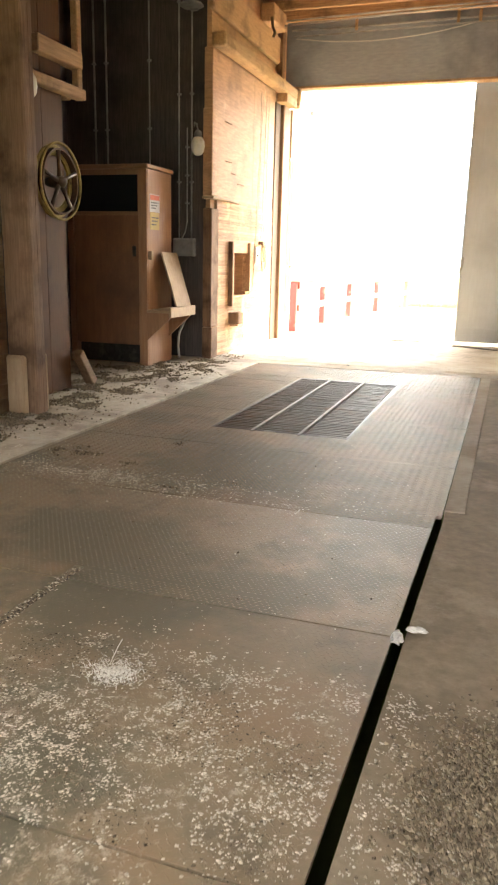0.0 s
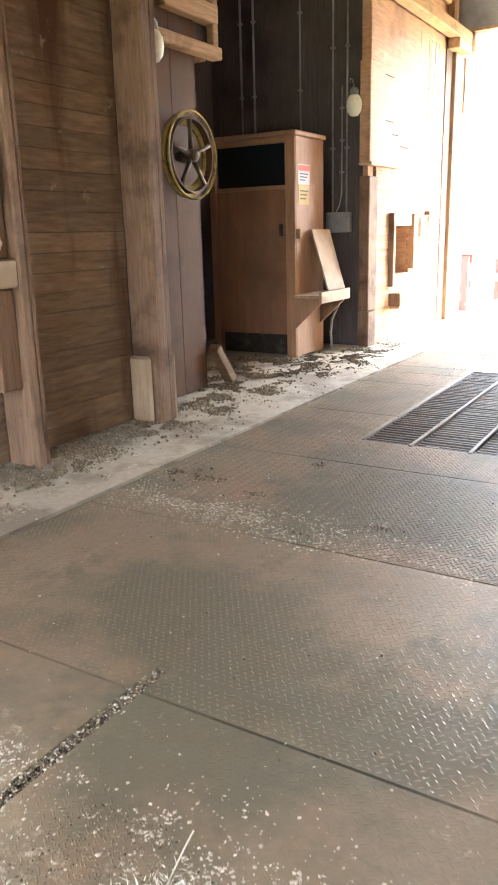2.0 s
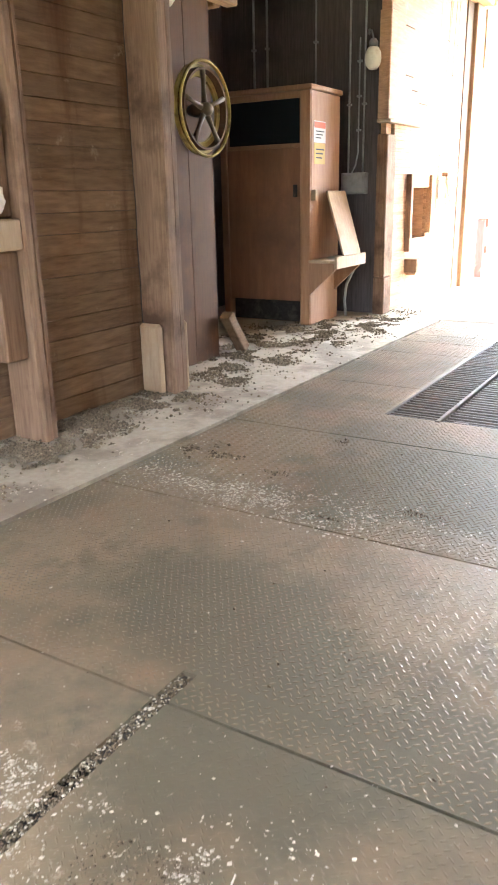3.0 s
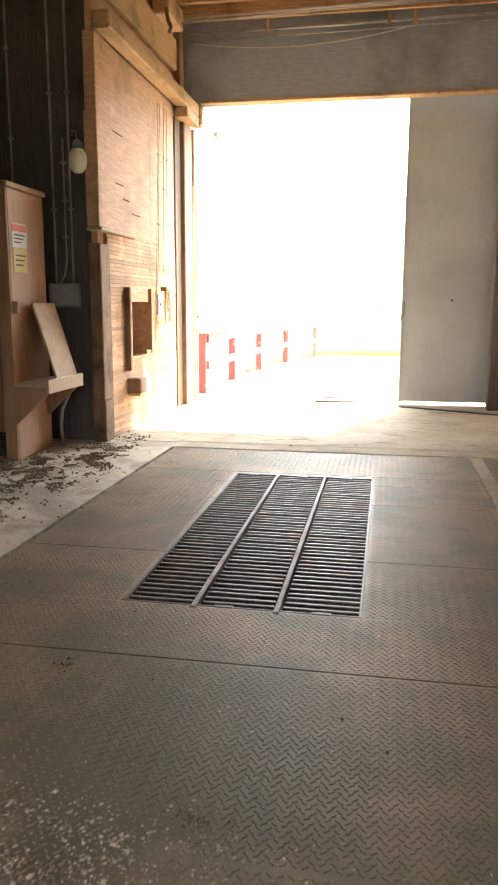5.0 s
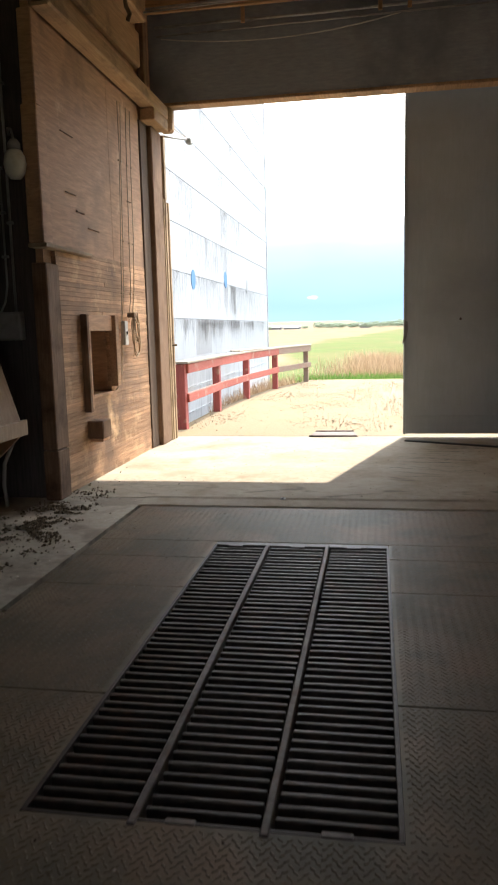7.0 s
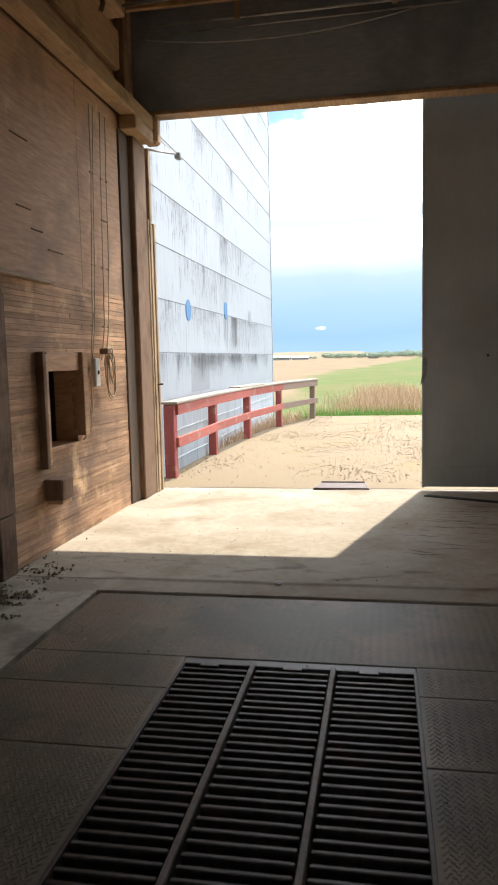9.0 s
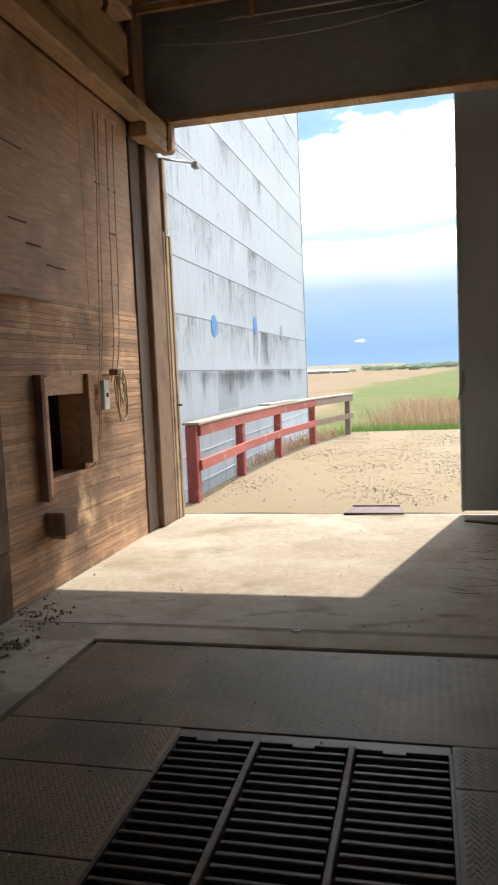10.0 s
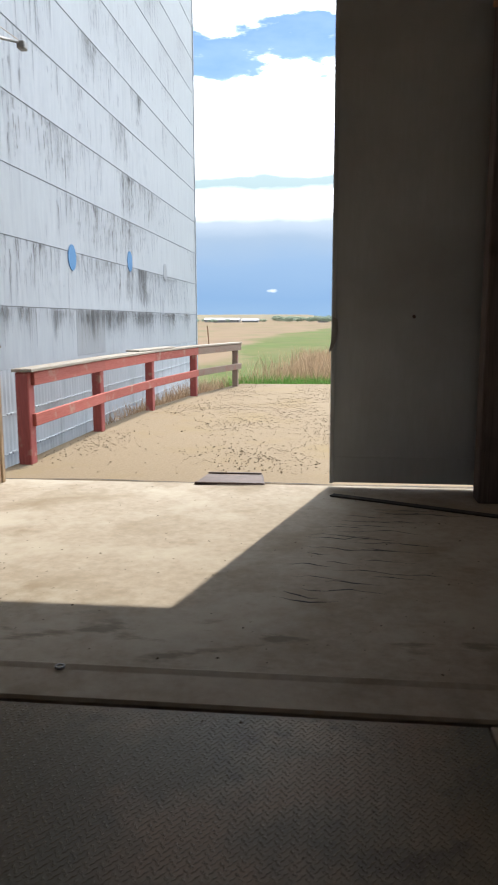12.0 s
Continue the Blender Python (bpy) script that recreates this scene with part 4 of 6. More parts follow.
def build_post(y0, y1, top, name_label, kicks):
    p = thing("timber_post", (-4.28, (y0 + y1) / 2, 0), name_label, "post", "wall posts")
    ym = y0 + (y1 - y0) * 0.6
    part("timber", worn_timber(-4.392, -4.092, y0, ym - 0.003, top, y0), M_POST, p)
    part("timber", worn_timber(-4.392, -4.108, ym, y1, top, y1), M_POST, p)
    if kicks:
        part("kick_block", Shape().box(-4.39, -4.17, y0 - 0.055, y0 - 0.003, 0, 0.56, 0.03), M_NEWWOOD, p, "pale chamfered kick block")
        part("kick_block", Shape().box(-4.385, -4.12, y1 + 0.003, y1 + 0.05, 0, 0.56, 0.02), M_NEWWOOD, p, "pale chamfered kick block")
    return p


build_post(5.83, 6.03, CEIL - 0.23, "weathered square timber post with kick blocks at its foot", True)
build_post(4.43, 4.56, CEIL - 0.23, "weathered timber post with a bracket and foam scraps", False)
build_post(1.4, 1.7, CEIL - 0.23, "weathered timber post beside the plank wall", False)
build_post(-1.3, -1.0, CEIL - 0.23, "weathered timber post beside the plank wall", False)


def lump(centre, r, seed, squash=(1, 1, 1)):
    bm = bmesh.new()
    bmesh.ops.create_icosphere(bm, subdivisions=3, radius=1.0)
    sh = Shape()
    for v in bm.verts:
        d = 1 + 0.45 * noise.noise(v.co * 1.7 + Vector((seed, 0, 0))) + 0.15 * noise.noise(v.co * 5 + Vector((0, seed, 0)))
        sh.v.append((centre[0] + v.co.x * r * d * squash[0], centre[1] + v.co.y * r * d * squash[1], centre[2] + v.co.z * r * d * squash[2]))
    sh.f = [tuple(v.index for v in f.verts) for f in bm.faces]
    bm.free()
    return sh


def build_bracket():
    b = thing("wall_bracket", (-4.1, 4.2, 1.2), "short timber bracket topped with torn white foam", "bracket")
    part("arm", Shape().box(-4.40, -4.10, 4.02, 4.425, 1.22, 1.40, 0.012), M_NEWWOOD, b)
    part("strut", Shape().box(-4.36, -4.16, 4.25, 4.426, 0.55, 1.215, 0.012), M_POST, b)
    part("foam", lump((-4.16, 4.22, 1.50), 0.11, 3.0, (0.7, 1.2, 0.8)), M_FOAM, b, "torn white foam scrap", smooth=True)
    part("foam", lump((-4.13, 4.26, 1.97), 0.085, 8.0, (0.6, 1.0, 1.6)), M_FOAM, b, "torn white foam scrap", smooth=True)
    part("back_board", Shape().box(-4.36, -4.17, 4.22, 4.426, 1.405, 2.25, 0.01), M_POST, b)


build_bracket()


# ---- side bay: cabinet, wheel, frame, conduits ----
def build_cabinet():
    X0, X1, Y0, Y1, H = -5.86, -4.64, 9.30, 10.06, 2.64
    c = thing("cabinet", ((X0 + X1) / 2, (Y0 + Y1) / 2, 0), "tall reddish-brown plywood control cabinet with a dark window", "cabinet")
    body = part("body", Shape().box(X0 + 0.02, X1 - 0.03, Y0 + 0.03, Y1, 0.30, H - 0.02, 0.006).box(X0 + 0.05, X1 - 0.06, Y0 + 0.16, Y1 - 0.02, 0, 0.30), M_CAB, c)
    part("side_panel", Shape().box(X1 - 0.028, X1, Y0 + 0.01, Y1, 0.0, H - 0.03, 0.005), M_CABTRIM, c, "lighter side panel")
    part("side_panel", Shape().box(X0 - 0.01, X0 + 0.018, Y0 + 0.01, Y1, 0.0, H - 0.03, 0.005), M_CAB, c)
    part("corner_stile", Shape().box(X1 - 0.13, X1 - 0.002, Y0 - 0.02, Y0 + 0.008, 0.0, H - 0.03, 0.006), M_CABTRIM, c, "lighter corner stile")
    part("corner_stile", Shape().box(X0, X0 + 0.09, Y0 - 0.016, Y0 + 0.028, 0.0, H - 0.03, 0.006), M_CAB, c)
    part("top_board", Shape().box(X0 - 0.03, X1 + 0.03, Y0 - 0.05, Y1 + 0.02, H - 0.026, H + 0.03, 0.012), M_CABTRIM, c)
    door = part("door", Shape().box(X0 + 0.095, X1 - 0.135, Y0 - 0.006, Y0 + 0.026, 0.28, 2.02, 0.005), M_CAB, c)
    part("latch", Shape().box(X1 - 0.22, X1 - 0.17, Y0 - 0.03, Y0 - 0.007, 1.48, 1.62, 0.006), M_BLACK, door, "black latch")
    part("window_pane", Shape().box(X0 + 0.12, X1 - 0.16, Y0 + 0.016, Y0 + 0.028, 2.07, 2.54), M_GLASS, c, "dark dusty window pane")
    fr = Shape()
    fr.box(X0 + 0.095, X1 - 0.135, Y0 - 0.002, Y0 + 0.027, 2.025, 2.068, 0.004).box(X0 + 0.095, X1 - 0.135, Y0 - 0.002, Y0 + 0.027, 2.542, 2.61, 0.004)
    part("window_frame", fr, M_CABTRIM, c)
    # thin black sheet paints the shade inside the toe recess
    part("kick_recess", Shape().box(X0 + 0.1, X1 - 0.14, Y0 + 0.08, Y0 + 0.10, 0.02, 0.27), M_BLACK, c, "black panel painting the toe recess's shade")
    # notices on the side
    n = thing("notice", (X1 + 0.004, 9.45, 2.05), "faded red, white and yellow warning notice", "notice")
    part("sheet", Shape().box(X1 + 0.002, X1 + 0.006, 9.36, 9.66, 2.07, 2.30), M_PAPER, n, "white sheet")
    part("header", Shape().box(X1 + 0.006, X1 + 0.009, 9.37, 9.65, 2.225, 2.29), M_PAPERR, n, "red header bar")
    part("lower_sheet", Shape().box(X1 + 0.002, X1 + 0.006, 9.37, 9.65, 1.84, 2.065), M_PAPERY, n, "yellow sheet")
    for k in range(3):
        part("text_bar", Shape().box(X1 + 0.0065, X1 + 0.0085, 9.40, 9.62 - 0.04 * k, 2.185 - 0.035 * k, 2.197 - 0.035 * k), M_INK, n, "bar of print")
        part("text_bar", Shape().box(X1 + 0.0065, X1 + 0.0085, 9.41, 9.62 - 0.03 * k, 1.99 - 0.045 * k, 2.004 - 0.045 * k), M_INK, n, "bar of print")
    # shelf on the side with braces
    s = thing("wall_shelf", (X1 + 0.15, 9.75, 0.8), "small plank shelf braced to the cabinet's side", "shelf")
    part("board", Shape().box(X1 + 0.001, X1 + 0.34, 9.24, 10.05, 0.74, 0.775, 0.006), M_NEWWOOD, s)
    part("apron", Shape().box(X1 + 0.342, X1 + 0.38, 9.22, 10.06, 0.68, 0.815, 0.006), M_NEWWOOD, s, "pale front board")
    for y in (9.26, 9.95):
        sh = Shape()
        sh.add([(X1 + 0.002, y, 0.36), (X1 + 0.33, y, 0.66), (X1 + 0.33, y, 0.738), (X1 + 0.002, y, 0.738),
                (X1 + 0.002, y + 0.04, 0.36), (X1 + 0.33, y + 0.04, 0.66), (X1 + 0.33, y + 0.04, 0.738), (X1 + 0.002, y + 0.04, 0.738)],
               [(0, 1, 2, 3), (7, 6, 5, 4), (0, 4, 5, 1), (1, 5, 6, 2), (2, 6, 7, 3), (3, 7, 4, 0)])
        part("brace", sh, M_CABTRIM, s)
    # board leaning on the shelf against the cabinet
    m = Matrix.Translation((X1 + 0.30, 9.62, 0.777)) @ Euler((0, radians(-17), 0)).to_matrix().to_4x4()
    w = thing("leaning_board", (X1 + 0.2, 9.8, 0.777), "pale plywood board leaning on the shelf", "board")
    part("board", Shape().box(-0.012, 0.012, -0.04, 0.46, 0.0, 0.80, 0.004, m), M_NEWWOOD, w)
    h = thing("hook", (X1, 9.33, 1.5), "small pale wooden peg", "peg")
    part("peg", Shape().box(X1 + 0.001, X1 + 0.06, 9.30, 9.36, 1.44, 1.56, 0.008), M_NEWWOOD, h)
    # hose at the cabinet's foot
    q = thing("hose", (X1 + 0.1, 10.15, 0), "thin grey hose running down to the floor", "hose")
    part("tube", Shape().tube([(X1 + 0.22, 10.12, 0.70), (X1 + 0.18, 10.14, 0.58), (X1 + 0.08, 10.16, 0.40), (X1 + 0.06, 10.16, 0.2), (X1 + 0.08, 10.16, 0.0)], 0.018, 8), M_CONDUIT, q, smooth=True)


build_cabinet()


def build_wheel():
    c = (-4.47, 6.90, 2.21)
    w = thing("hand_wheel", c, "worn yellow spoked rope wheel on the timber panel", "wheel")
    for off, r, w_in in ((-0.03, 0.362, 0.105), (0.045, 0.385, 0.022)):
        part("rim", Shape().lathe((c[0] + off, c[1], c[2]), (1, 0, 0), [(r - w_in, -0.012), (r - 0.012, -0.014), (r, -0.006), (r, 0.006), (r - 0.012, 0.014), (r - w_in, 0.012)], 40, True), M_YELLOW, w, smooth=False)
    part("groove", Shape().lathe(c, (1, 0, 0), [(0.305, -0.05), (0.325, -0.05), (0.325, 0.05), (0.305, 0.05)], 40, True), M_REDPOST, w)
    for k in range(5):
        a = radians(20 + 72 * k)
        d = Vector((0, math.cos(a), math.sin(a)))
        o = Vector((c[0] + 0.03, c[1], c[2]))
        part("spoke", Shape().tube([o + d * 0.04, o + d * 0.18, o + d * 0.31], [0.026, 0.018, 0.024], 8), M_IRON, w, smooth=True)
    part("hub", Shape().lathe((c[0] - 0.06, c[1], c[2]), (1, 0, 0), [(0.0, 0.16), (0.03, 0.16), (0.055, 0.13), (0.06, 0.0), (0.04, -0.07), (0.0, -0.07)], 16), M_IRON, w, smooth=True)


build_wheel()


def build_bay_frame():
    p = thing("wheel_panel", (-4.7, 6.95, 0), "red-brown timber panel carrying the wheel", "panel")
    part("board", Shape().box(-4.72, -4.60, 6.45, 6.86, 0, CEIL - 0.23, 0.01), M_REDPOST, p)
    part("board", Shape().box(-4.74, -4.61, 6.865, 7.26, 0, CEIL - 0.23, 0.01), M_REDPOST, p)
    f = thing("hoist_frame", (-4.6, 7.1, 3.1), "brown timber hoist frame above the wheel", "frame")
    part("lower_rail", Shape().box(-4.60, -4.48, 6.4, 7.54, 3.10, 3.205, 0.01), M_BEAM, f)
    part("upper_rail", Shape().box(-4.64, -4.50, 6.7, 7.52, 3.40, 3.56, 0.01), M_BEAM, f)
    part("upright", Shape().box(-4.60, -4.52, 7.45, 7.54, 3.21, CEIL - 0.23, 0.01), M_BEAM, f)
    part("cross_piece", Shape().box(-5.6, -4.64, 7.40, 7.50, 3.1, 3.22, 0.01), M_BEAM, f)
    s = thing("floor_strut", (-4.6, 7.5, 0), "loose timber offcut leaning at the panel's foot", "timber")
    m = Matrix.Translation((-4.55, 7.62, 0.0)) @ Euler((radians(38), 0, 0)).to_matrix().to_4x4()
    part("offcut", Shape().box(-0.06, 0.06, -0.05, 0.05, 0.03, 0.52, 0.01, m), M_PLANK, s)


build_bay_frame()


def globe_lamp(x, y, z, hang):
    l = thing("jar_lamp", (x, y, z), "frosted white globe lamp, unlit, on a cord", "lamp", "bay lamps")
    part("globe", Shape().lathe((x, y, z), (0, 0, 1), [(0.0, -0.155), (0.05, -0.145), (0.085, -0.10), (0.098, -0.03), (0.09, 0.04), (0.06, 0.09), (0.045, 0.10)], 20), M_BULB, l, smooth=True)
    part("cap", Shape().lathe((x, y, z + 0.10), (0, 0, 1), [(0.0, 0.09), (0.03, 0.085), (0.055, 0.05), (0.055, -0.005), (0.0, -0.005)], 16), M_BOX, l, "dark grey cap", smooth=True)
    part("stem", Shape().tube(hang, 0.011, 8), M_CONDUIT, l, smooth=True)


globe_lamp(-4.36, 10.36, 3.05, [(-4.36, 10.36, 3.23), (-4.40, 10.40, 3.33), (-4.47, 10.48, 3.36), (-4.49, 10.54, 3.32)])
globe_lamp(-4.53, 6.53, 3.08, [(-4.53, 6.53, 3.27), (-4.56, 6.53, 3.31), (-4.6, 6.53, 3.31)])


def conduit(pts, r=0.013):
    c = thing("conduit", pts[0], "thin grey metal conduit clipped to the dark wall", "conduit", "bay conduits")
    part("pipe", Shape().tube(pts, r, 8), M_CONDUIT, c, smooth=True)
    for k in range(3):
        a, b = Vector(pts[0]), Vector(pts[1])
        q = a.lerp(b, 0.2 + 0.3 * k)
        part("clip", Shape().box(q.x - 0.03, q.x + 0.03, q.y - r - 0.003, q.y + 0.02, q.z - 0.012, q.z + 0.012, 0.003), M_BOX, c)


conduit([(-4.73, 10.53, CEIL), (-4.73, 10.53, 1.76)])
conduit([(-4.53, 10.53, CEIL), (-4.53, 10.53, 1.76)])
conduit([(-4.60, 10.53, 3.3), (-4.60, 10.53, 2.0), (-4.63, 10.53, 1.85), (-4.68, 10.53, 1.76)], 0.01)
conduit([(-5.2, 10.53, CEIL), (-5.2, 10.53, 2.7)], 0.012)
conduit([(-5.9, 10.53, CEIL), (-5.9, 10.53, 2.7)], 0.015)
conduit([(-6.1, 10.53, CEIL), (-6.1, 10.53, 2.7)], 0.015)
b = thing("junction_box", (-4.63, 10.5, 1.6), "grey electrical junction box on the dark wall", "electrical box")
part("case", Shape().box(-4.80, -4.46, 10.46, 10.558, 1.50, 1.76, 0.012), M_BOX, b)
part("cover", Shape().box(-4.78, -4.48, 10.45, 10.46, 1.52, 1.74, 0.004), M_BOX, b)
b = thing("ceiling_rosette", (-4.5, 10.5, 4.9), "grey round conduit fitting high on the wall", "fitting")
part("plate", Shape().lathe((-4.5, 10.44, 4.86), (0, 0, 1), [(0.0, 0.03), (0.14, 0.03), (0.17, 0.0), (0.14, -0.02), (0.0, -0.02)], 20), M_CONDUIT, b, smooth=False)
part("bracket", Shape().box(-4.56, -4.44, 10.5, 10.558, 4.82, 4.92, 0.01), M_BOX, b)

# pipes and sagging wire high along the front wall
for i, (z, y, r) in enumerate(((5.46, 14.08, 0.018), (5.40, 14.16, 0.012), (5.50, 13.5, 0.015), (5.36, 13.2, 0.012))):
    c = thing("ceiling_pipe", (-2, y, z), "thin metal pipe running under the ceiling", "pipe", "ceiling pipes")
    part("pipe", Shape().tube([(-4.1, y, z - 0.02 * i), (-2.0, y, z), (RIGHT - 0.01, y, z + 0.03)], r, 8), M_CONDUIT, c, smooth=True)
for x in (-1.2, -0.85, -2.9):
    c = thing("pipe_hanger", (x, 13.9, 5.5), "rusty hanger strap under the ceiling", "hanger", "pipe hangers")
    part("strap", Shape().box(x - 0.025, x + 0.025, 13.88, 13.90, 5.35, CEIL, 0.004), M_BEAM, c)
c = thing("sagging_wire", (-3, 14.2, 5.3), "thin pale wire sagging across the lintel", "wire")
part("wire", Shape().tube([(-4.05 + 3.1 * k / 12, 14.2, 5.36 - 0.14 * (1 - (k / 6 - 1) ** 2) + 0.06 * k / 12) for k in range(13)], 0.007, 6), M_PAPER, c, smooth=True)


# outside: lamp arm on the door frame
c = thing("lamp_arm", (-4.12, 14.55, 4.2), "thin grey steel lamp arm outside the door", "lamp")
part("arm", Shape().tube([(-4.16, 14.46, 4.21), (-4.05, 14.68, 4.23), (-3.93, 14.93, 4.26)], 0.014, 8), M_CONDUIT, c, smooth=True)
part("head", Shape().box(-3.95, -3.87, 14.92, 15.02, 4.20, 4.28, 0.012), M_BOX, c)


part("feed_wire", Shape().tube([(-4.1, 14.5, 4.42), (-4.02, 14.7, 4.33), (-3.93, 14.92, 4.28)], 0.004, 5), M_CABLE, c, "thin feed wire", smooth=True)

# ---- outside: annex, railing, ramp things ----
def corrugated(y0, y1, z0, z1, x, amp=0.012, pitch=0.11):
    n = int((y1 - y0) / pitch * 4)
    sh = Shape()
    for i in range(n + 1):
        y = y0 + (y1 - y0) * i / n
        o = amp * math.sin(2 * math.pi * (y - y0) / pitch)
        sh.v += [(x + o, y, z0), (x + o, y, z1), (x + o - 0.006, y, z1), (x + o - 0.006, y, z0)]
    for i in range(n):
        a, b = 4 * i, 4 * i + 4
        sh.f += [(a, b, b + 1, a + 1), (a + 3, a + 2, b + 2, b + 3), (a + 1, b + 1, b + 2, a + 2), (a, a + 3, b + 3, b)]
    return sh


def build_annex():
    Y0, Y1, X, ZB = 14.55, 29.2, -4.85, 1.78
    a = thing("storage_annex", (-9, 22, -0.7), "tall pale blue-white metal-clad grain annex, rain-streaked", "building")
    part("core", Shape().box(-14, X - 0.05, Y0, Y1 - 0.03, -1.2, 16.4), M_ANNEXLOW, a)
    part("roof", Shape().box(-14.3, X + 0.15, Y0 - 0.1, Y1 + 0.15, 16.4, 16.6, 0.03), M_ROOFFAR, a)
    part("corner_trim", Shape().box(X - 0.05, X + 0.025, Y1 - 0.03, Y1 + 0.045, -1.0, 16.4, 0.006), M_ANNEX, a)
    for k in range(17):
        z = ZB + 0.86 * k
        sh = Shape()
        lo, hi = X + 0.006, X + 0.001
        z1 = z + 0.86 + 0.03
        sh.add([(lo, Y0, z), (lo, Y1 - 0.03, z), (hi, Y1 - 0.03, z1), (hi, Y0, z1), (lo - 0.012, Y0, z), (lo - 0.012, Y1 - 0.03, z), (hi - 0.012, Y1 - 0.03, z1), (hi - 0.012, Y0, z1)],
               [(0, 1, 2, 3), (7, 6, 5, 4), (4, 5, 1, 0), (3, 2, 6, 7), (1, 5, 6, 2), (0, 3, 7, 4)])
        part("metal_sheet", sh, M_ANNEX, a)
    part("metal_sheet", Shape().box(X - 0.012, X + 0.002, Y0, Y1 - 0.03, 1.0, 1.775, 0.002), M_ANNEX, a)
    for z0, z1 in ((0.44, 1.02), (-0.05, 0.46), (-0.9, -0.03)):
        part("corrugated_sheet", corrugated(Y0, Y1 - 0.03, z0, z1, X - 0.006 + (0.003 if z0 < 1 else 0), 0.0028), M_ANNEXLOW if z0 < 1.1 else M_ANNEX, a)
    for z in (0.45, -0.04):
        sh = Shape()
        n = 130
        for i in range(n):
            y = Y0 + (Y1 - 0.1 - Y0) * i / n
            sh.box(X - 0.005, X + 0.011, y, y + 0.085, z - 0.01 + 0.007 * math.sin(i * 2.3), z + 0.01 + 0.006 * math.sin(i * 1.7), 0.004)
        part("lap_fringe", sh, M_ANNEXLOW, a, "ragged overlapping sheet edge", kind="stuff")
    # thin discs stand in for ovals painted on the sheets
    for y, z, mt, lab in ((18.8, 2.55, M_BLUE, "blue painted oval"), (22.1, 2.74, M_BLUE, "blue painted oval"), (25.2, 2.72, M_GREYPATCH, "weathered grey oval")):
        sh = Shape()
        n = 24
        ring = [(X + 0.013, y + 0.175 * math.cos(2 * math.pi * k / n), z + 0.195 * math.sin(2 * math.pi * k / n)) for k in range(n)]
        sh.add(ring + [(p[0] - 0.03, p[1], p[2]) for p in ring], [tuple(range(n))] + [(k, k + n, (k + 1) % n + n, (k + 1) % n) for k in range(n)])
        part("vent_cover", sh, mt, a, lab)
    part("patch_sheet", Shape().box(X - 0.002, X + 0.005, 18.9, 20.35, 1.05, 1.765, 0.001), M_GREYPATCH, a, "grey patch sheet")
    # rain runs below the laps
    rng = random.Random(11)
    sh = Shape()
    runs = [(rng.choice((0, 0, 0, 0, 1, 1, 1, 2, 2, 3, 3, 4, 5, 6, 7, 8)), rng.gauss(21.5, 3.8), rng.uniform(0.1, 0.55)) for _ in range(170)]
    for i in range(4200):
        k, yc, sp = runs[rng.randrange(170)]
        y = rng.gauss(yc, sp)
        if not 14.8 < y < 29:
            continue
        z1 = ZB + 0.86 * k - (rng.uniform(0, 0.6) if k and rng.random() < 0.55 else rng.uniform(-0.01, 0.05))
        h = rng.uniform(0.05, 0.62) * rng.uniform(0.2, 1.2)
        w = rng.uniform(0.0025, 0.0085)
        if z1 - h < 1.02:
            h = z1 - 1.02
        if h < 0.03:
            continue
        xt = X + 0.0085 + (0.006 if k == 0 else 0)
        sh.add([(xt, y - w, z1), (xt + 0.0, y + w, z1), (xt + 0.003, y + w * 0.7, z1 - h * 0.6), (xt + 0.003, y, z1 - h), (xt + 0.003, y - w * 0.6, z1 - h * 0.55)], [(0, 4, 3, 2, 1)])
    part("rain_stains", sh, M_STREAK, a, "dark rain runs on the sheets", kind="stuff")
    # dark lines at the laps: dirt, with the overlap's shade painted in
    for k in range(17):
        part("lap_seal", Shape().box(X - 0.006, X + 0.0045, Y0, Y1 - 0.04, ZB + 0.86 * k - 0.009, ZB + 0.86 * k - 0.001), M_STREAK, a)


build_annex()


def along(p, q, y0, y1, x0, x1, z0, z1, c, sh):
    """A board along the line p-q; x across it, y along it."""
    d = Vector((q[0] - p[0], q[1] - p[1], 0))
    m = Matrix.Translation((p[0], p[1], 0)) @ Euler((0, 0, math.atan2(-d.x, d.y))).to_matrix().to_4x4()
    return sh.box(x0, x1, y0, d.length + y1, z0, z1, c, m)


def build_railing():
    r = thing("railing", (-4.1, 20, 0), "faded red timber railing with bleached cap boards", "railing")
    for i, (x, y) in enumerate(RAIL):
        w = 0.095 if i == 0 else 0.085
        bare = i == 4
        part("post", Shape().box(x - w, x + w * 0.6, y - w * 0.9, y + w * 0.9, -0.7, 1.03, 0.012), M_OLDRAIL if bare else M_RED, r, "bare weathered post" if bare else "")
    for i in range(4):
        p, q = RAIL[i], RAIL[i + 1]
        over = 0.12 if i == 3 else 0.0
        paint = M_OLDRAIL if i == 3 else M_REDRAIL
        part("top_rail", along(p, q, 0.0, over, 0.055, 0.10, 0.88, 1.03, 0.006, Shape()), paint, r)
        part("middle_rail", along(p, q, 0.0, over, 0.055, 0.10, 0.42, 0.56, 0.006, Shape()), paint, r)
        part("cap_board", along(p, q, -0.12 if i == 0 else 0.003, over, -0.12, 0.12, 1.035, 1.072, 0.006, Shape()), M_CAPRAIL, r, "sun-bleached cap board")
    part("loose_board", along(RAIL[2], RAIL[3], -0.8, -1.6, -0.14, 0.1, 1.076, 1.105, 0.006, Shape()), M_CAPRAIL, r, "short board nailed on the cap")


build_railing()

c = thing("drain_channel", (-1.86, 14.75, 0), "dark steel channel lying across the threshold", "channel")
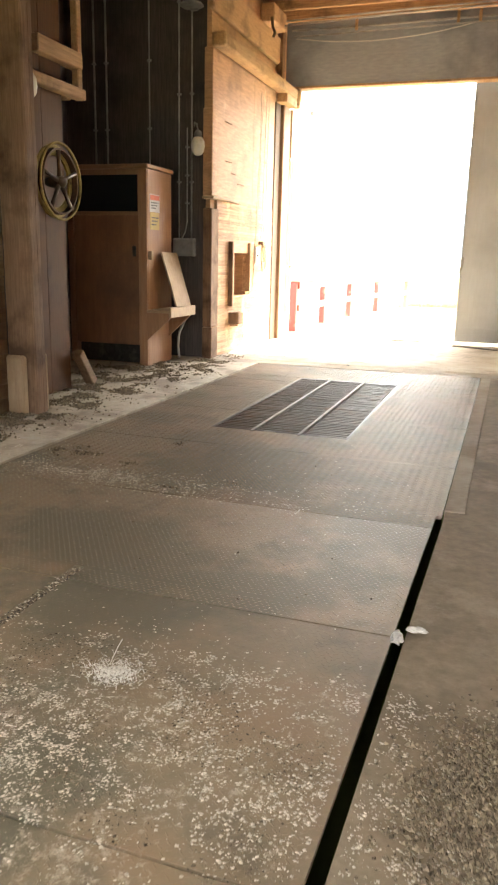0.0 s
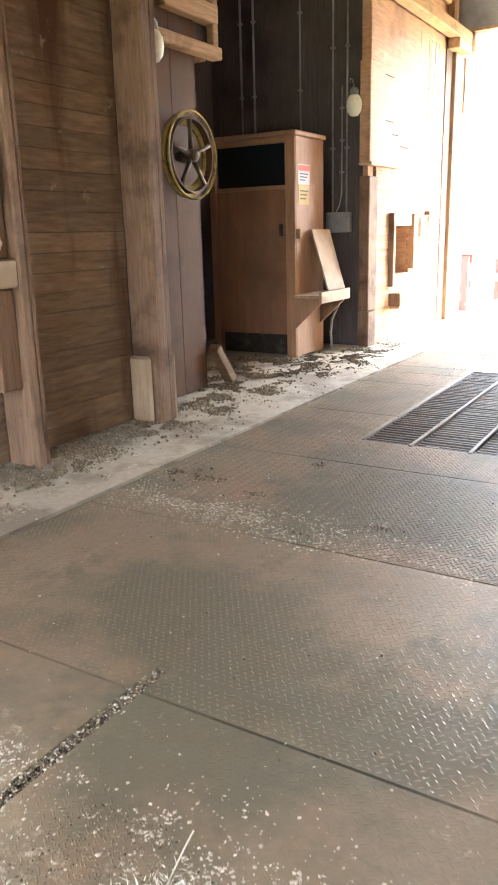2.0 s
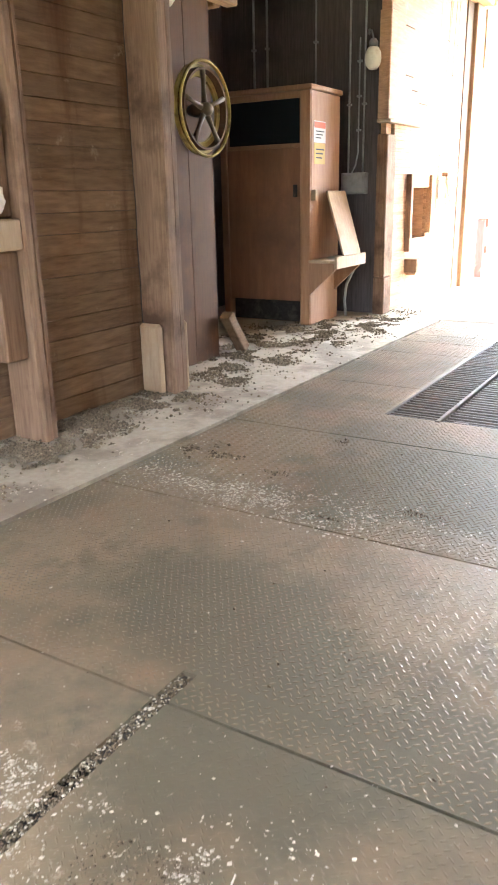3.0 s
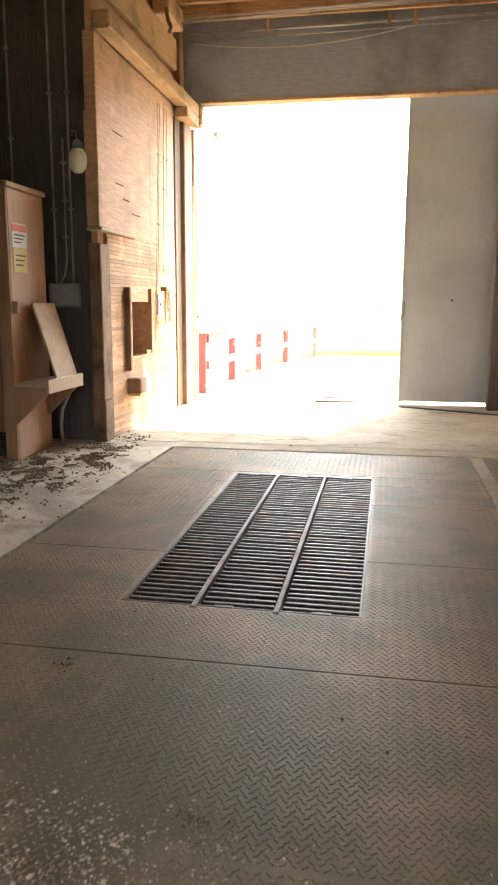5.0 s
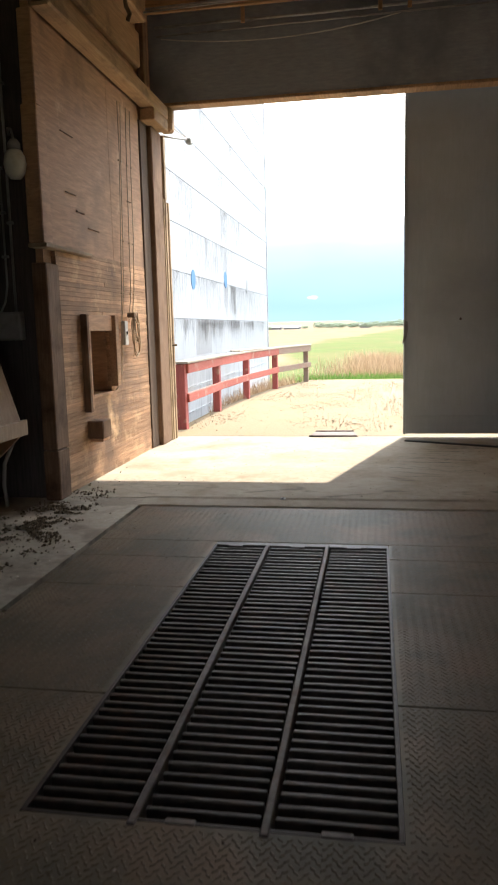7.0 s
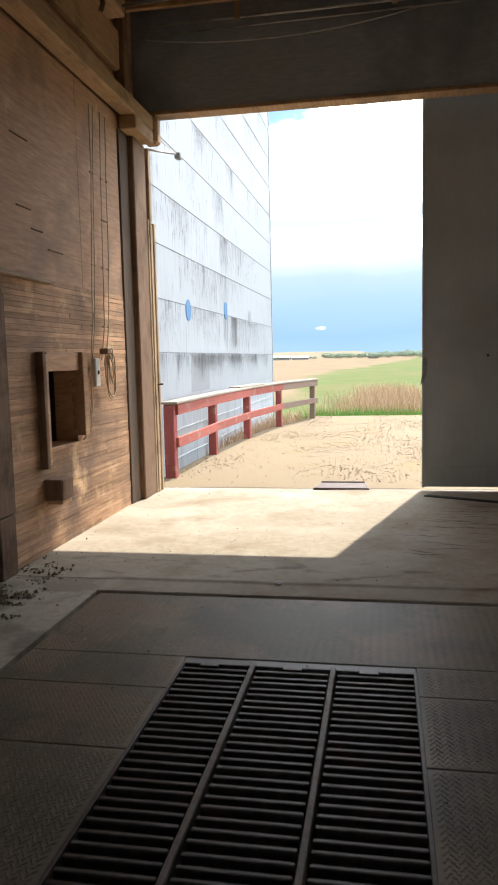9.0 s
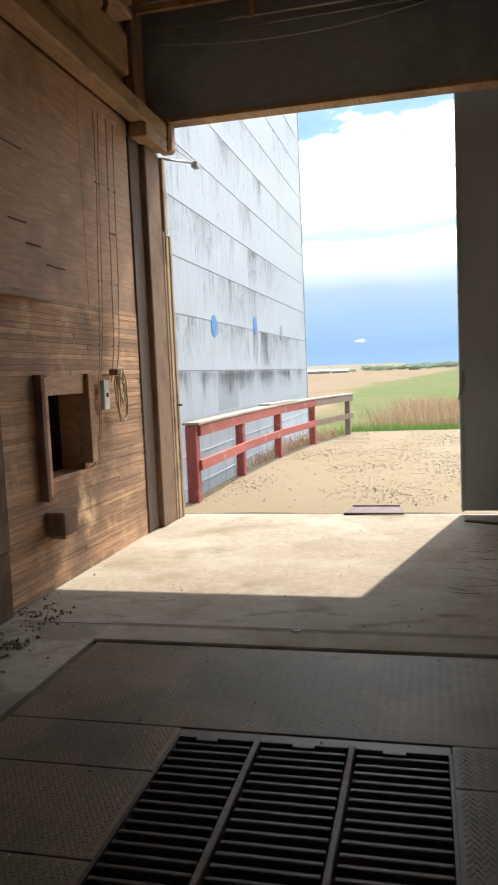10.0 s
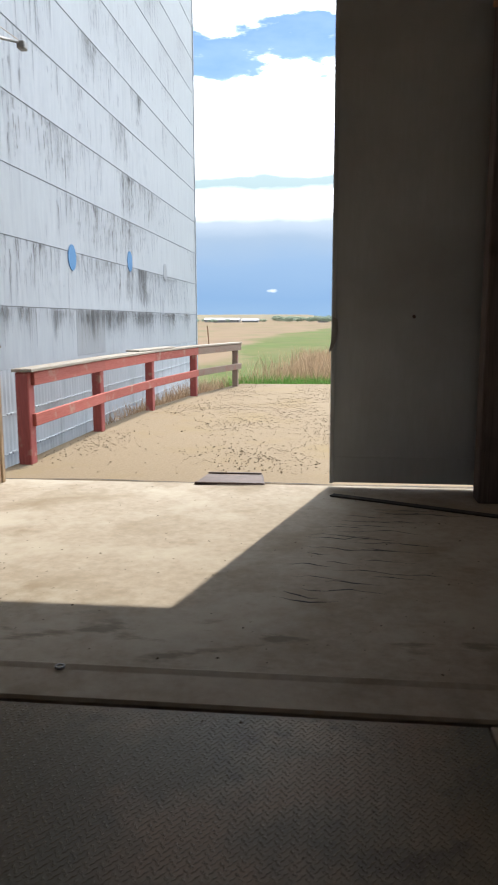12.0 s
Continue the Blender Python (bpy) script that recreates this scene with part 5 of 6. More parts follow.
part("plate", Shape().add([(-2.2, 14.54, 0), (-1.5, 14.58, 0), (-1.56, 15.05, 0), (-2.14, 15.03, 0), (-2.19, 14.55, 0.014), (-1.51, 14.59, 0.014), (-1.57, 15.03, 0.018), (-2.13, 15.01, 0.018)],
                          [(3, 2, 1, 0), (4, 5, 6, 7), (0, 1, 5, 4), (1, 2, 6, 5), (2, 3, 7, 6), (3, 0, 4, 7)]), M_RUSTPLATE, c)
part("lip", Shape().box(-2.19, -1.51, 14.535, 14.56, 0.014, 0.03, 0.005), M_RUSTPLATE, c)
part("lip", Shape().box(-2.13, -1.57, 15.0, 15.03, 0.018, 0.034, 0.005), M_RUSTPLATE, c)
c = thing("floor_strip", (-0.2, 13.9, 0), "flat black strip lying on the floor", "strip")
part("strip", along((-0.85, 14.20), (0.58, 13.52), 0, 0, -0.045, 0.045, 0.001, 0.014, 0.004, Shape()), M_BLACK, c)
c = thing("steel_ring", (-2.08, 10.57, 0.012), "small rusty steel ring set in the floor", "ring")
part("ring", Shape().lathe((-2.08, 10.57, 0.014), (0, 0, 1), [(0.016, -0.002), (0.024, -0.002), (0.024, 0.01), (0.016, 0.01)], 16, True), M_CONDUIT, c)
# steel angle beside the deck
c = thing("edge_angle", (-0.19, 7.4, 0), "pale steel edge strip beside the deck", "edge strip", kind="structure")
part("strip", Shape().box(-0.212, -0.09, 4.42, 10.27, -0.05, 0.006, 0.004), M_CONC, c)


def build_cracks():
    """Spalled ridges in the concrete beside the door."""
    rng = random.Random(4)
    c = thing("floor_cracks", (-0.5, 12.7, 0), "dark ragged cracks in the concrete floor", "cracks", kind="stuff")
    sh = Shape()
    for k in range(26):
        y = 11.6 + 2.2 * (k / 26) + rng.uniform(-0.05, 0.05)
        x0 = -1.25 + rng.uniform(0, 0.6) + 0.35 * (k / 26)
        L = rng.uniform(0.15, 0.75)
        n = max(4, int(L / 0.05))
        top, bot = [], []
        for i in range(n + 1):
            t = i / n
            yy = y + 0.07 * noise.noise((x0 * 3 + t * L * 5, k * 3.1, 0)) + 0.02 * noise.noise((t * L * 22, k * 1.7, 2)) - 0.04 * t
            w = 0.007 * math.sin(math.pi * t) * rng.uniform(0.15, 1.5) + 0.001
            top.append((x0 + L * t, yy + w, 0.003))
            bot.append((x0 + L * t, yy - w, 0.003))
        sh.add(top + bot, [(i, n + 1 + i, n + 2 + i, i + 1) for i in range(n)])
    part("crack", sh, M_BLACK, c, kind="stuff")


build_cracks()


# ---- grate over the pit ----
def build_grate():
    g = thing("pit_grate", ((GX0 + GX1) / 2, (GY0 + GY1) / 2, 0), "dark steel bar grate in three bays over the pit", "grate")
    fr = 0.012
    part("frame", Shape().box(GX0 - 0.005, GX0 + fr, GY0, GY1, -0.09, 0.002, 0.002), M_GRATE, g)
    part("frame", Shape().box(GX1 - fr, GX1 + 0.005, GY0, GY1, -0.09, 0.002, 0.002), M_GRATE, g)
    part("frame", Shape().box(GX0, GX1, GY0 - 0.004, GY0 + fr, -0.09, 0.002, 0.002), M_GRATE, g)
    part("frame", Shape().box(GX0, GX1, GY1 - fr, GY1 + 0.06, -0.09, 0.002, 0.002), M_GRATE, g)
    d1, d2 = -2.015, -1.585
    for d in (d1, d2):
        part("divider", Shape().box(d - 0.015, d + 0.015, GY0 - 0.03, GY1 + 0.01, -0.10, 0.009, 0.005), M_DIVIDER, g, "worn divider rail")
    for x in (-1.86, -1.36):
        part("weld_tab", Shape().box(x - 0.05, x + 0.05, GY0 - 0.008, GY0 + 0.022, -0.01, 0.005, 0.003), M_DIVIDER, g, "bright weld tab")
    for x in (-2.25, -1.8, -1.4):
        part("weld_tab", Shape().box(x - 0.05, x + 0.05, GY1 - 0.04, GY1 + 0.012, -0.01, 0.0045, 0.002), M_GRATE, g)
    n = 45
    pitch = 0.0672
    bays = [(GX0 + 0.012, d1 - 0.022), (d1 + 0.022, d2 - 0.022), (d2 + 0.022, GX1 - 0.012)]
    for x0, x1 in bays:
        me = mesh_of("grate_bar", Shape().box(x0, x1, -0.011, 0.011, -0.06, 0.0, 0.004), M_GRATE, (0, 0, 0))
        for k in range(n):
            ob = new("grate_bar", me)
            ob.parent = g
            o = root_place(g)
            ob.location = (-o.x, GY0 + 0.009 + pitch * (k + 1) - o.y + random.uniform(-0.002, 0.002), -0.006 + random.uniform(-0.003, 0.002))
    # rails below the bars
    for x in (-2.2, -1.8, -1.38):
        part("under_rail", Shape().box(x - 0.01, x + 0.01, GY0, GY1, -0.16, -0.06), M_GRATE, g)


build_grate()


# ---- field, weeds, far things ----
def blades(rng, n, place, h_lo, h_hi, w, lean):
    sh = Shape()
    v, f = [], []
    for i in range(n):
        x, y, z = place(rng)
        a = rng.uniform(0, 2 * math.pi)
        h = rng.uniform(h_lo, h_hi)
        dx, dy = math.cos(a), math.sin(a)
        la = rng.uniform(0, 2 * math.pi)
        L = rng.uniform(0.1, lean) * h
        k = len(v)
        v += [(x - dx * w, y - dy * w, z), (x + dx * w, y + dy * w, z), (x + math.cos(la) * L * 0.4 + dx * w * 0.7, y + math.sin(la) * L * 0.4 + dy * w * 0.7, z + h * 0.6),
              (x + math.cos(la) * L * 0.4 - dx * w * 0.7, y + math.sin(la) * L * 0.4 - dy * w * 0.7, z + h * 0.6), (x + math.cos(la) * L, y + math.sin(la) * L, z + h)]
        f += [(k, k + 1, k + 2, k + 3), (k + 3, k + 2, k + 4)]
    sh.v, sh.f = v, f
    return sh


def dry_place(r):
    y = 29 + 17 * r.random() ** 1.4
    x = r.uniform(-2.5, 4.5) + r.gauss(0, 0.7)
    if noise.noise((x * 0.5, y * 0.3, 2)) < -0.15:
        x += 1.6
    return x, y, -0.66


def green_place(r):
    return r.uniform(-3.6, 4.5), SLAB_END + 0.05 + abs(r.gauss(0, 1.1)), -0.66


def edge_place(r):
    y = 19.5 + 10 * r.random() ** 0.7
    return r.uniform(-4.8, max(-4.5, slab_edge(min(y, SLAB_END)) - 0.05)) + max(0, (y - 26.4)) * r.uniform(0, 0.6), y, -0.66


rng = random.Random(3)
solid("dry_weeds", blades(rng, 11000, dry_place, 0.5, 1.15, 0.012, 0.45), M_DRYGRASS, "tall dry tan weeds beyond the ramp", "weeds", "stuff")
solid("green_weeds", blades(rng, 7000, green_place, 0.5, 0.85, 0.014, 0.5), M_GREENGRASS, "fresh green grass at the ramp's end", "grass", "stuff")
solid("edge_weeds", blades(rng, 3600, edge_place, 0.35, 0.8, 0.012, 0.5), M_DRYGRASS, "dry weeds along the annex", "weeds", "stuff")


def clump_tree(x, y, z, w, h, rng):
    t = thing("far_tree", (x, y, z), "distant green tree on the horizon", "tree", "far trees")
    tr = Shape().tube([(x, y, z - 0.5), (x + 0.1, y, z + h * 0.3), (x, y, z + h * 0.6)], [h * 0.035, h * 0.026, h * 0.012], 7)
    for k in range(4):
        a = k * 1.7 + rng.random()
        tr.tube([(x, y, z + h * (0.25 + 0.08 * k)), (x + math.cos(a) * w * 0.3, y + math.sin(a) * w * 0.3, z + h * (0.5 + 0.08 * k))], [h * 0.015, h * 0.005], 5)
    part("trunk", tr, M_DARKTIMBER, t)
    n = 300
    r = np.random.RandomState(rng.randrange(9999))
    th, u, q = r.uniform(0, 2 * np.pi, n), r.uniform(-1, 1, n), r.uniform(0.45, 1.0, n) ** 0.5
    xs = x + np.cos(th) * np.sqrt(1 - u * u) * q * w * 0.5 * (1 + 0.25 * np.sin(th * 3 + x))
    ys = y + np.sin(th) * np.sqrt(1 - u * u) * q * w * 0.5
    zs = z + h * 0.58 + u * q * h * 0.42 * (1 + 0.2 * np.cos(th * 2 + y))
    part("crown", chips(r, xs, ys, zs, w * 0.03, w * 0.085, 0.7), M_TREE, t)


rng = random.Random(21)
for k in range(120):
    y = rng.uniform(560, 760)
    x = rng.uniform(-0.32, 0.28) * y
    if -0.16 * y < x < -0.075 * y and rng.random() < 0.6:
        continue
    h = rng.uniform(3, 6.2) if x > -0.085 * y else rng.uniform(1.5, 3.2)
    clump_tree(x, y, 0.2, h * rng.uniform(1.4, 2.8), h, rng)


def build_hills():
    sh = Shape()
    n = 90
    for i in range(n):
        x = -1800 + 3600 * i / (n - 1)
        h = 14 + 12 * noise.noise((x * 0.0016, 4.0, 0)) + (10 if x < -60 else 0)
        sh.v += [(x, 1500, -3), (x, 1720, max(3, h * 0.6)), (x, 2100, -3)]
    for i in range(n - 1):
        a, b = 3 * i, 3 * i + 3
        sh.f += [(a, b, b + 1, a + 1), (a + 1, b + 1, b + 2, a + 2)]
    solid("backdrop", sh, M_HILL, "low tan hills on the horizon", "hills", smooth=True)


build_hills()


def far_shed(x, y, w, h):
    s = thing("far_shed", (x, y, 0), "distant low white farm shed", "shed", "far sheds")
    part("wall", Shape().box(x - w / 2, x + w / 2, y, y + 12, -0.5, h, 0.05), M_WHITEFAR, s)
    part("roof", Shape().add([(x - w / 2 - 0.5, y - 0.5, h), (x + w / 2 + 0.5, y - 0.5, h), (x + w / 2 + 0.5, y + 12.5, h), (x - w / 2 - 0.5, y + 12.5, h), (x - w / 2 - 0.5, y + 6, h + 1.8), (x + w / 2 + 0.5, y + 6, h + 1.8)],
                             [(3, 2, 1, 0), (0, 1, 5, 4), (2, 3, 4, 5), (0, 4, 3), (1, 2, 5)]), M_ROOFFAR, s)


for x, y, w, h in ((-92, 640, 22, 2.2), (-74, 660, 14, 1.8), (-108, 700, 26, 2.6), (-10, 600, 8, 2.2)):
    far_shed(x, y, w, h)
c = thing("field_marker", (-10.6, 66, -0.62), "thin dark leaning stake in the field", "post")
part("pole", Shape().tube([(-10.6, 66, -0.8), (-10.75, 66, 1.2)], 0.05, 8), M_DARKTIMBER, c)

# ---- loose grain, chaff, gravel ----
def scatter_floor():
    r = np.random.RandomState(8)

    def clusters(spec, lo, hi, flat=0.5):
        xs, ys = [], []
        for cx, cy, sx, sy, n in spec:
            xs.append(r.normal(cx, sx, n))
            ys.append(r.normal(cy, sy, n))
        x, y = np.concatenate(xs), np.concatenate(ys)
        lumps = np.array([noise.noise((a * 3.2, q * 3.2, 9)) + 0.6 * noise.noise((a * 9, q * 9, 4)) for a, q in zip(x, y)])
        ok = (x > -6.4) & (x < 0.5) & ((lumps > 0.09) | (r.uniform(0, 1, len(x)) < 0.03))
        x, y = x[ok], y[ok]
        return chips(r, x, y, np.full(len(x), 0.001), lo, hi, flat)

    solid("spilled_grain", clusters([(-4.12, 5.2, 0.12, 0.35, 12000), (-4.1, 4.1, 0.17, 0.5, 17000), (-3.9, 7.2, 0.06, 0.7, 3500), (-4.2, 6.9, 0.25, 0.4, 2600), (-4.6, 7.6, 0.3, 0.7, 11000), (-4.5, 9.0, 0.3, 0.35, 9000),
                                     (-4.0, 9.2, 0.16, 0.7, 7000), (-3.05, 4.75, 0.12, 0.08, 500), (-2.5, 4.6, 0.08, 0.05, 80), (-4.15, 10.0, 0.1, 0.5, 500), (-3.9, 5.9, 0.2, 0.4, 400), (-4.25, 2.5, 0.15, 1.2, 3500)], 0.006, 0.02, 0.8),
          M_CHAFF, "spilled grain and chaff along the wall", "grain", "stuff")
    solid("pale_husks", clusters([(-4.05, 5.2, 0.2, 0.4, 1000), (-4.05, 4.1, 0.2, 0.5, 1000), (-4.2, 6.9, 0.3, 0.5, 700), (-4.4, 7.7, 0.5, 0.7, 900), (-4.3, 9.0, 0.35, 0.4, 900), (-3.9, 9.2, 0.2, 0.8, 700), (-3.7, 4.6, 0.2, 0.5, 600), (-3.05, 4.75, 0.12, 0.08, 60)], 0.004, 0.013, 0.5),
          M_FLAKE, "pale husks among the spilled grain", "grain", "stuff")
    x = np.concatenate([r.uniform(DECK_L, 0.4, 95000), r.uniform(DECK_L, DECK_R, 2600), r.normal(-2.5, 0.55, 8000), r.normal(-1.15, 0.38, 16000)])
    y = np.concatenate([2.3 - np.abs(r.normal(0, 0.9, 95000)), r.uniform(1.5, 5.2, 2600), r.normal(4.27, 0.1, 8000), r.normal(1.72, 0.3, 16000)])
    keep = (x > DECK_L) & (x < 0.5) & ~((np.abs(x + 1.83) < 0.03) & (y < 2.86)) & ~((x > -0.275 - 0.016 * (4.2 - y)) & (x < -0.19 - 0.016 * (4.2 - y)))
    x, y = x[keep], y[keep]
    # uneven, in drifts
    w = np.array([0.5 * noise.noise((a * 2.2, b * 2.2, 5)) + 0.55 * noise.noise((a * 9, b * 9, 1)) + 0.6 * noise.noise((a * 27, b * 27, 6)) for a, b in zip(x, y)])
    k = r.uniform(0, 1, len(x)) < np.clip(0.24 + 1.45 * w, 0.04, 0.95)
    solid("pale_flakes", chips(r, x[k], y[k], np.full(k.sum(), 0.001), 0.0016, 0.0085, 0.25), M_FLAKE, "pale trodden grain flakes on the deck", "grain", "stuff")
    x, y = r.uniform(-3.2, -0.35, 22000), 2.25 - np.abs(r.normal(0, 0.9, 22000))
    k = (np.array([noise.noise((a * 3.0, q * 3.0, 15)) for a, q in zip(x, y)]) > 0.05) & (np.abs(x + 1.83) > 0.035)
    solid("brown_crumbs", chips(r, x[k], y[k], np.full(k.sum(), 0.001), 0.002, 0.007, 0.5), M_CHAFF, "fine brown crumbs trodden over the deck", "crumbs", "stuff")
    x = r.uniform(-3.25, -0.7, 2600)
    y = 4.3 - 0.06 * (x + 2.5) + r.normal(0, 1, 2600) * (0.06 + 0.09 * np.abs(np.sin(x * 2.3)))
    k = np.array([noise.noise((a * 4.0, q * 6.0, 31)) for a, q in zip(x, y)]) > -0.12 + 0.14 * (x + 2.6)
    solid("husk_band", chips(r, x[k], y[k], np.full(k.sum(), 0.001), 0.003, 0.012, 0.3), M_FLAKE, "band of pale husks across the deck's joint", "grain", "stuff")
    x, y = r.uniform(-3.2, -0.4, 420), 4.0 + r.exponential(1.1, 420)
    k = (y < 9) & ~((x > GX0) & (x < GX1) & (y > GY0) & (y < GY1))
    solid("pale_specks", chips(r, x[k], y[k], np.full(k.sum(), 0.001), 0.002, 0.009, 0.4), M_FLAKE, "scattered pale specks on the deck", "grain", "stuff")
    spots = ((-1.6, 4.45, 0.05, 0.015), (-2.4, 5.3, 0.02, 0.03), (-1.95, 4.2, 0.05, 0.012), (-2.5, 4.62, 0.05, 0.02), (-3.05, 4.78, 0.11, 0.035))
    x = np.concatenate([r.normal(q[0], q[2], 45) for q in spots])
    y = np.concatenate([r.normal(q[1], q[3], 45) for q in spots])
    solid("dark_clods", chips(r, x, y, np.full(len(x), 0.001), 0.003, 0.011, 0.9), M_CHAFF, "small dark clods of grain on the deck", "crumbs", "stuff")
    x, y = r.uniform(-3.2, -0.4, 260), r.uniform(2.6, 10.2, 260)
    k = ~((x > GX0) & (x < GX1) & (y > GY0) & (y < GY1))
    solid("crumbs", chips(r, x[k], y[k], np.full(k.sum(), 0.001), 0.003, 0.012, 0.6), M_CHAFF, "scattered dark and pale crumbs on the deck", "crumbs", "stuff")
    # grain lying in the narrow slot
    n = 4200
    solid("slot_grain", chips(r, r.uniform(-1.858, -1.802, n), r.uniform(-1.0, 2.85, n), r.uniform(-0.028, -0.002, n), 0.004, 0.012, 0.6), M_CHAFF, "grain packed in the deck's narrow slot", "grain", "stuff")
    n = 1100
    solid("slot_husks", chips(r, r.uniform(-1.856, -1.804, n), r.uniform(-1.0, 2.84, n), r.uniform(-0.006, 0.0, n), 0.003, 0.009, 0.4), M_FLAKE, "pale husks in the deck's narrow slot", "grain", "stuff")
    n = 6500
    x, y = r.normal(0.18, 0.13, n), r.normal(1.78, 0.2, n)
    k = (x > -0.22) & (x < 0.55)
    solid("gravel_patch", chips(r, x[k], y[k], np.full(k.sum(), -0.003), 0.006, 0.015, 0.8), M_CHAFF, "dark coarse gravel and grain beside the deck", "gravel", "stuff")
    # gravel on the ramp, thick in a swathe
    n = 30000
    x, y = r.uniform(-4.3, 3.5, n), 15 + 11.3 * r.uniform(0, 1, n)
    w = np.array([noise.noise((a * 0.8, b * 0.5, 2)) + 0.15 * noise.noise((a * 7, b * 7, 7)) for a, b in zip(x, y)]) - 0.12 * np.abs(x + 1.2) + 0.25
    k = r.uniform(0, 1, n) < np.where(x < [slab_edge(q) + 0.05 for q in y], 0, np.clip(0.22 + 1.1 * w, 0.04, 0.9))
    solid("loose_gravel", chips(r, x[k], y[k], np.full(k.sum(), -0.006), 0.007, 0.022, 0.6), M_GRAVEL, "loose tan gravel on the concrete ramp", "gravel", "stuff")
    x, y = r.uniform(-4.1, 0.4, 420), r.uniform(10.7, 14.5, 420)
    solid("floor_grit", chips(r, x, y, np.full(420, 0.001), 0.003, 0.012, 0.5), M_CHAFF, "dark grit on the concrete floor", "grit", "stuff")


scatter_floor()

c = thing("plastic_scrap", (-0.2, 2.75, 0), "crumpled clear plastic scrap by the slot", "scrap")
part("film", lump((-0.255, 2.66, 0.02), 0.04, 2.0, (0.6, 1.1, 0.5)), M_FILM, c, smooth=False)
part("film", lump((-0.19, 2.77, 0.013), 0.034, 6.0, (1.3, 0.5, 0.35)), M_FILM, c, smooth=False)
c = thing("feather_tuft", (-1.2, 2.07, 0), "white feathery tuft trodden on the deck", "feather")
sh = blades(random.Random(9), 900, lambda r: (-1.2 + r.gauss(0, 0.05), 2.05 + r.gauss(0, 0.04), 0.0), 0.006, 0.014, 0.002, 3.5)
part("tuft", sh, M_FOAM, c, kind="stuff")
part("quill", Shape().tube([(-1.24, 2.1, 0.005), (-1.26, 2.2, 0.02), (-1.28, 2.27, 0.01)], 0.0025, 5), M_FOAM, c)

# ---- boards of the walls ----
def board_wall():
    rng = random.Random(2)
    z, h = 0.0, 0.142
    while z < CEIL - 0.05:
        ends = [REAR, 5.845]
        for s in sorted(rng.uniform(REAR + 1, 5) for _ in range(1)):
            ends.insert(-1, s)
        top = min(z + h - rng.uniform(0.001, 0.004), CEIL - 0.004)
        for a, b in zip(ends, ends[1:]):
            o = rng.uniform(-0.004, 0.004)
            part("plank", Shape().box(-4.42, -4.398 + o, a + 0.002, b - 0.002, z, top, 0.0025), M_PLANK, wall_left)
        z += h
    # cribbed boards laid flat in the bay wall
    z, h = 0.0, 0.0455
    while z < 2.33:
        ends = [10.725, 13.495]
        if rng.random() < 0.7:
            ends.insert(1, rng.uniform(11.2, 12.9))
        for a, b in zip(ends, ends[1:]):
            o = rng.uniform(-0.004, 0.003)
            spans = [(a, b)]
            if z + h > HZ0 - 0.001 and z < HZ1:
                spans = [(s, e) for s, e in ((a, min(b, HY0)), (max(a, HY1), b)) if e - s > 0.02]
            for s, e in spans:
                part("crib_board", Shape().box(LEFT - 0.045, LEFT + o, s + 0.001, e - 0.001, z, z + h - 0.0015, 0.002), M_LATH, wall_bay)
        z += h
    for a, b, z0, z1 in ((10.60, 12.35, 2.36, 4.336), (12.354, 13.495, 2.36, 4.336)):
        part("plywood_sheet", Shape().box(LEFT - 0.045, LEFT - 0.004, a, b, z0, z1, 0.003), M_PLY, wall_bay)
    for y, z, L in ((11.05, 2.9, 0.25), (11.3, 2.75, 0.2), (11.0, 3.45, 0.3), (11.6, 2.62, 0.3), (12.9, 3.1, 0.15)):
        part("splinter", Shape().box(LEFT - 0.004, LEFT + 0.012, y, y + L, z, z + 0.012, 0.004), M_DARKTIMBER, wall_bay, "raised splinter")


board_wall()


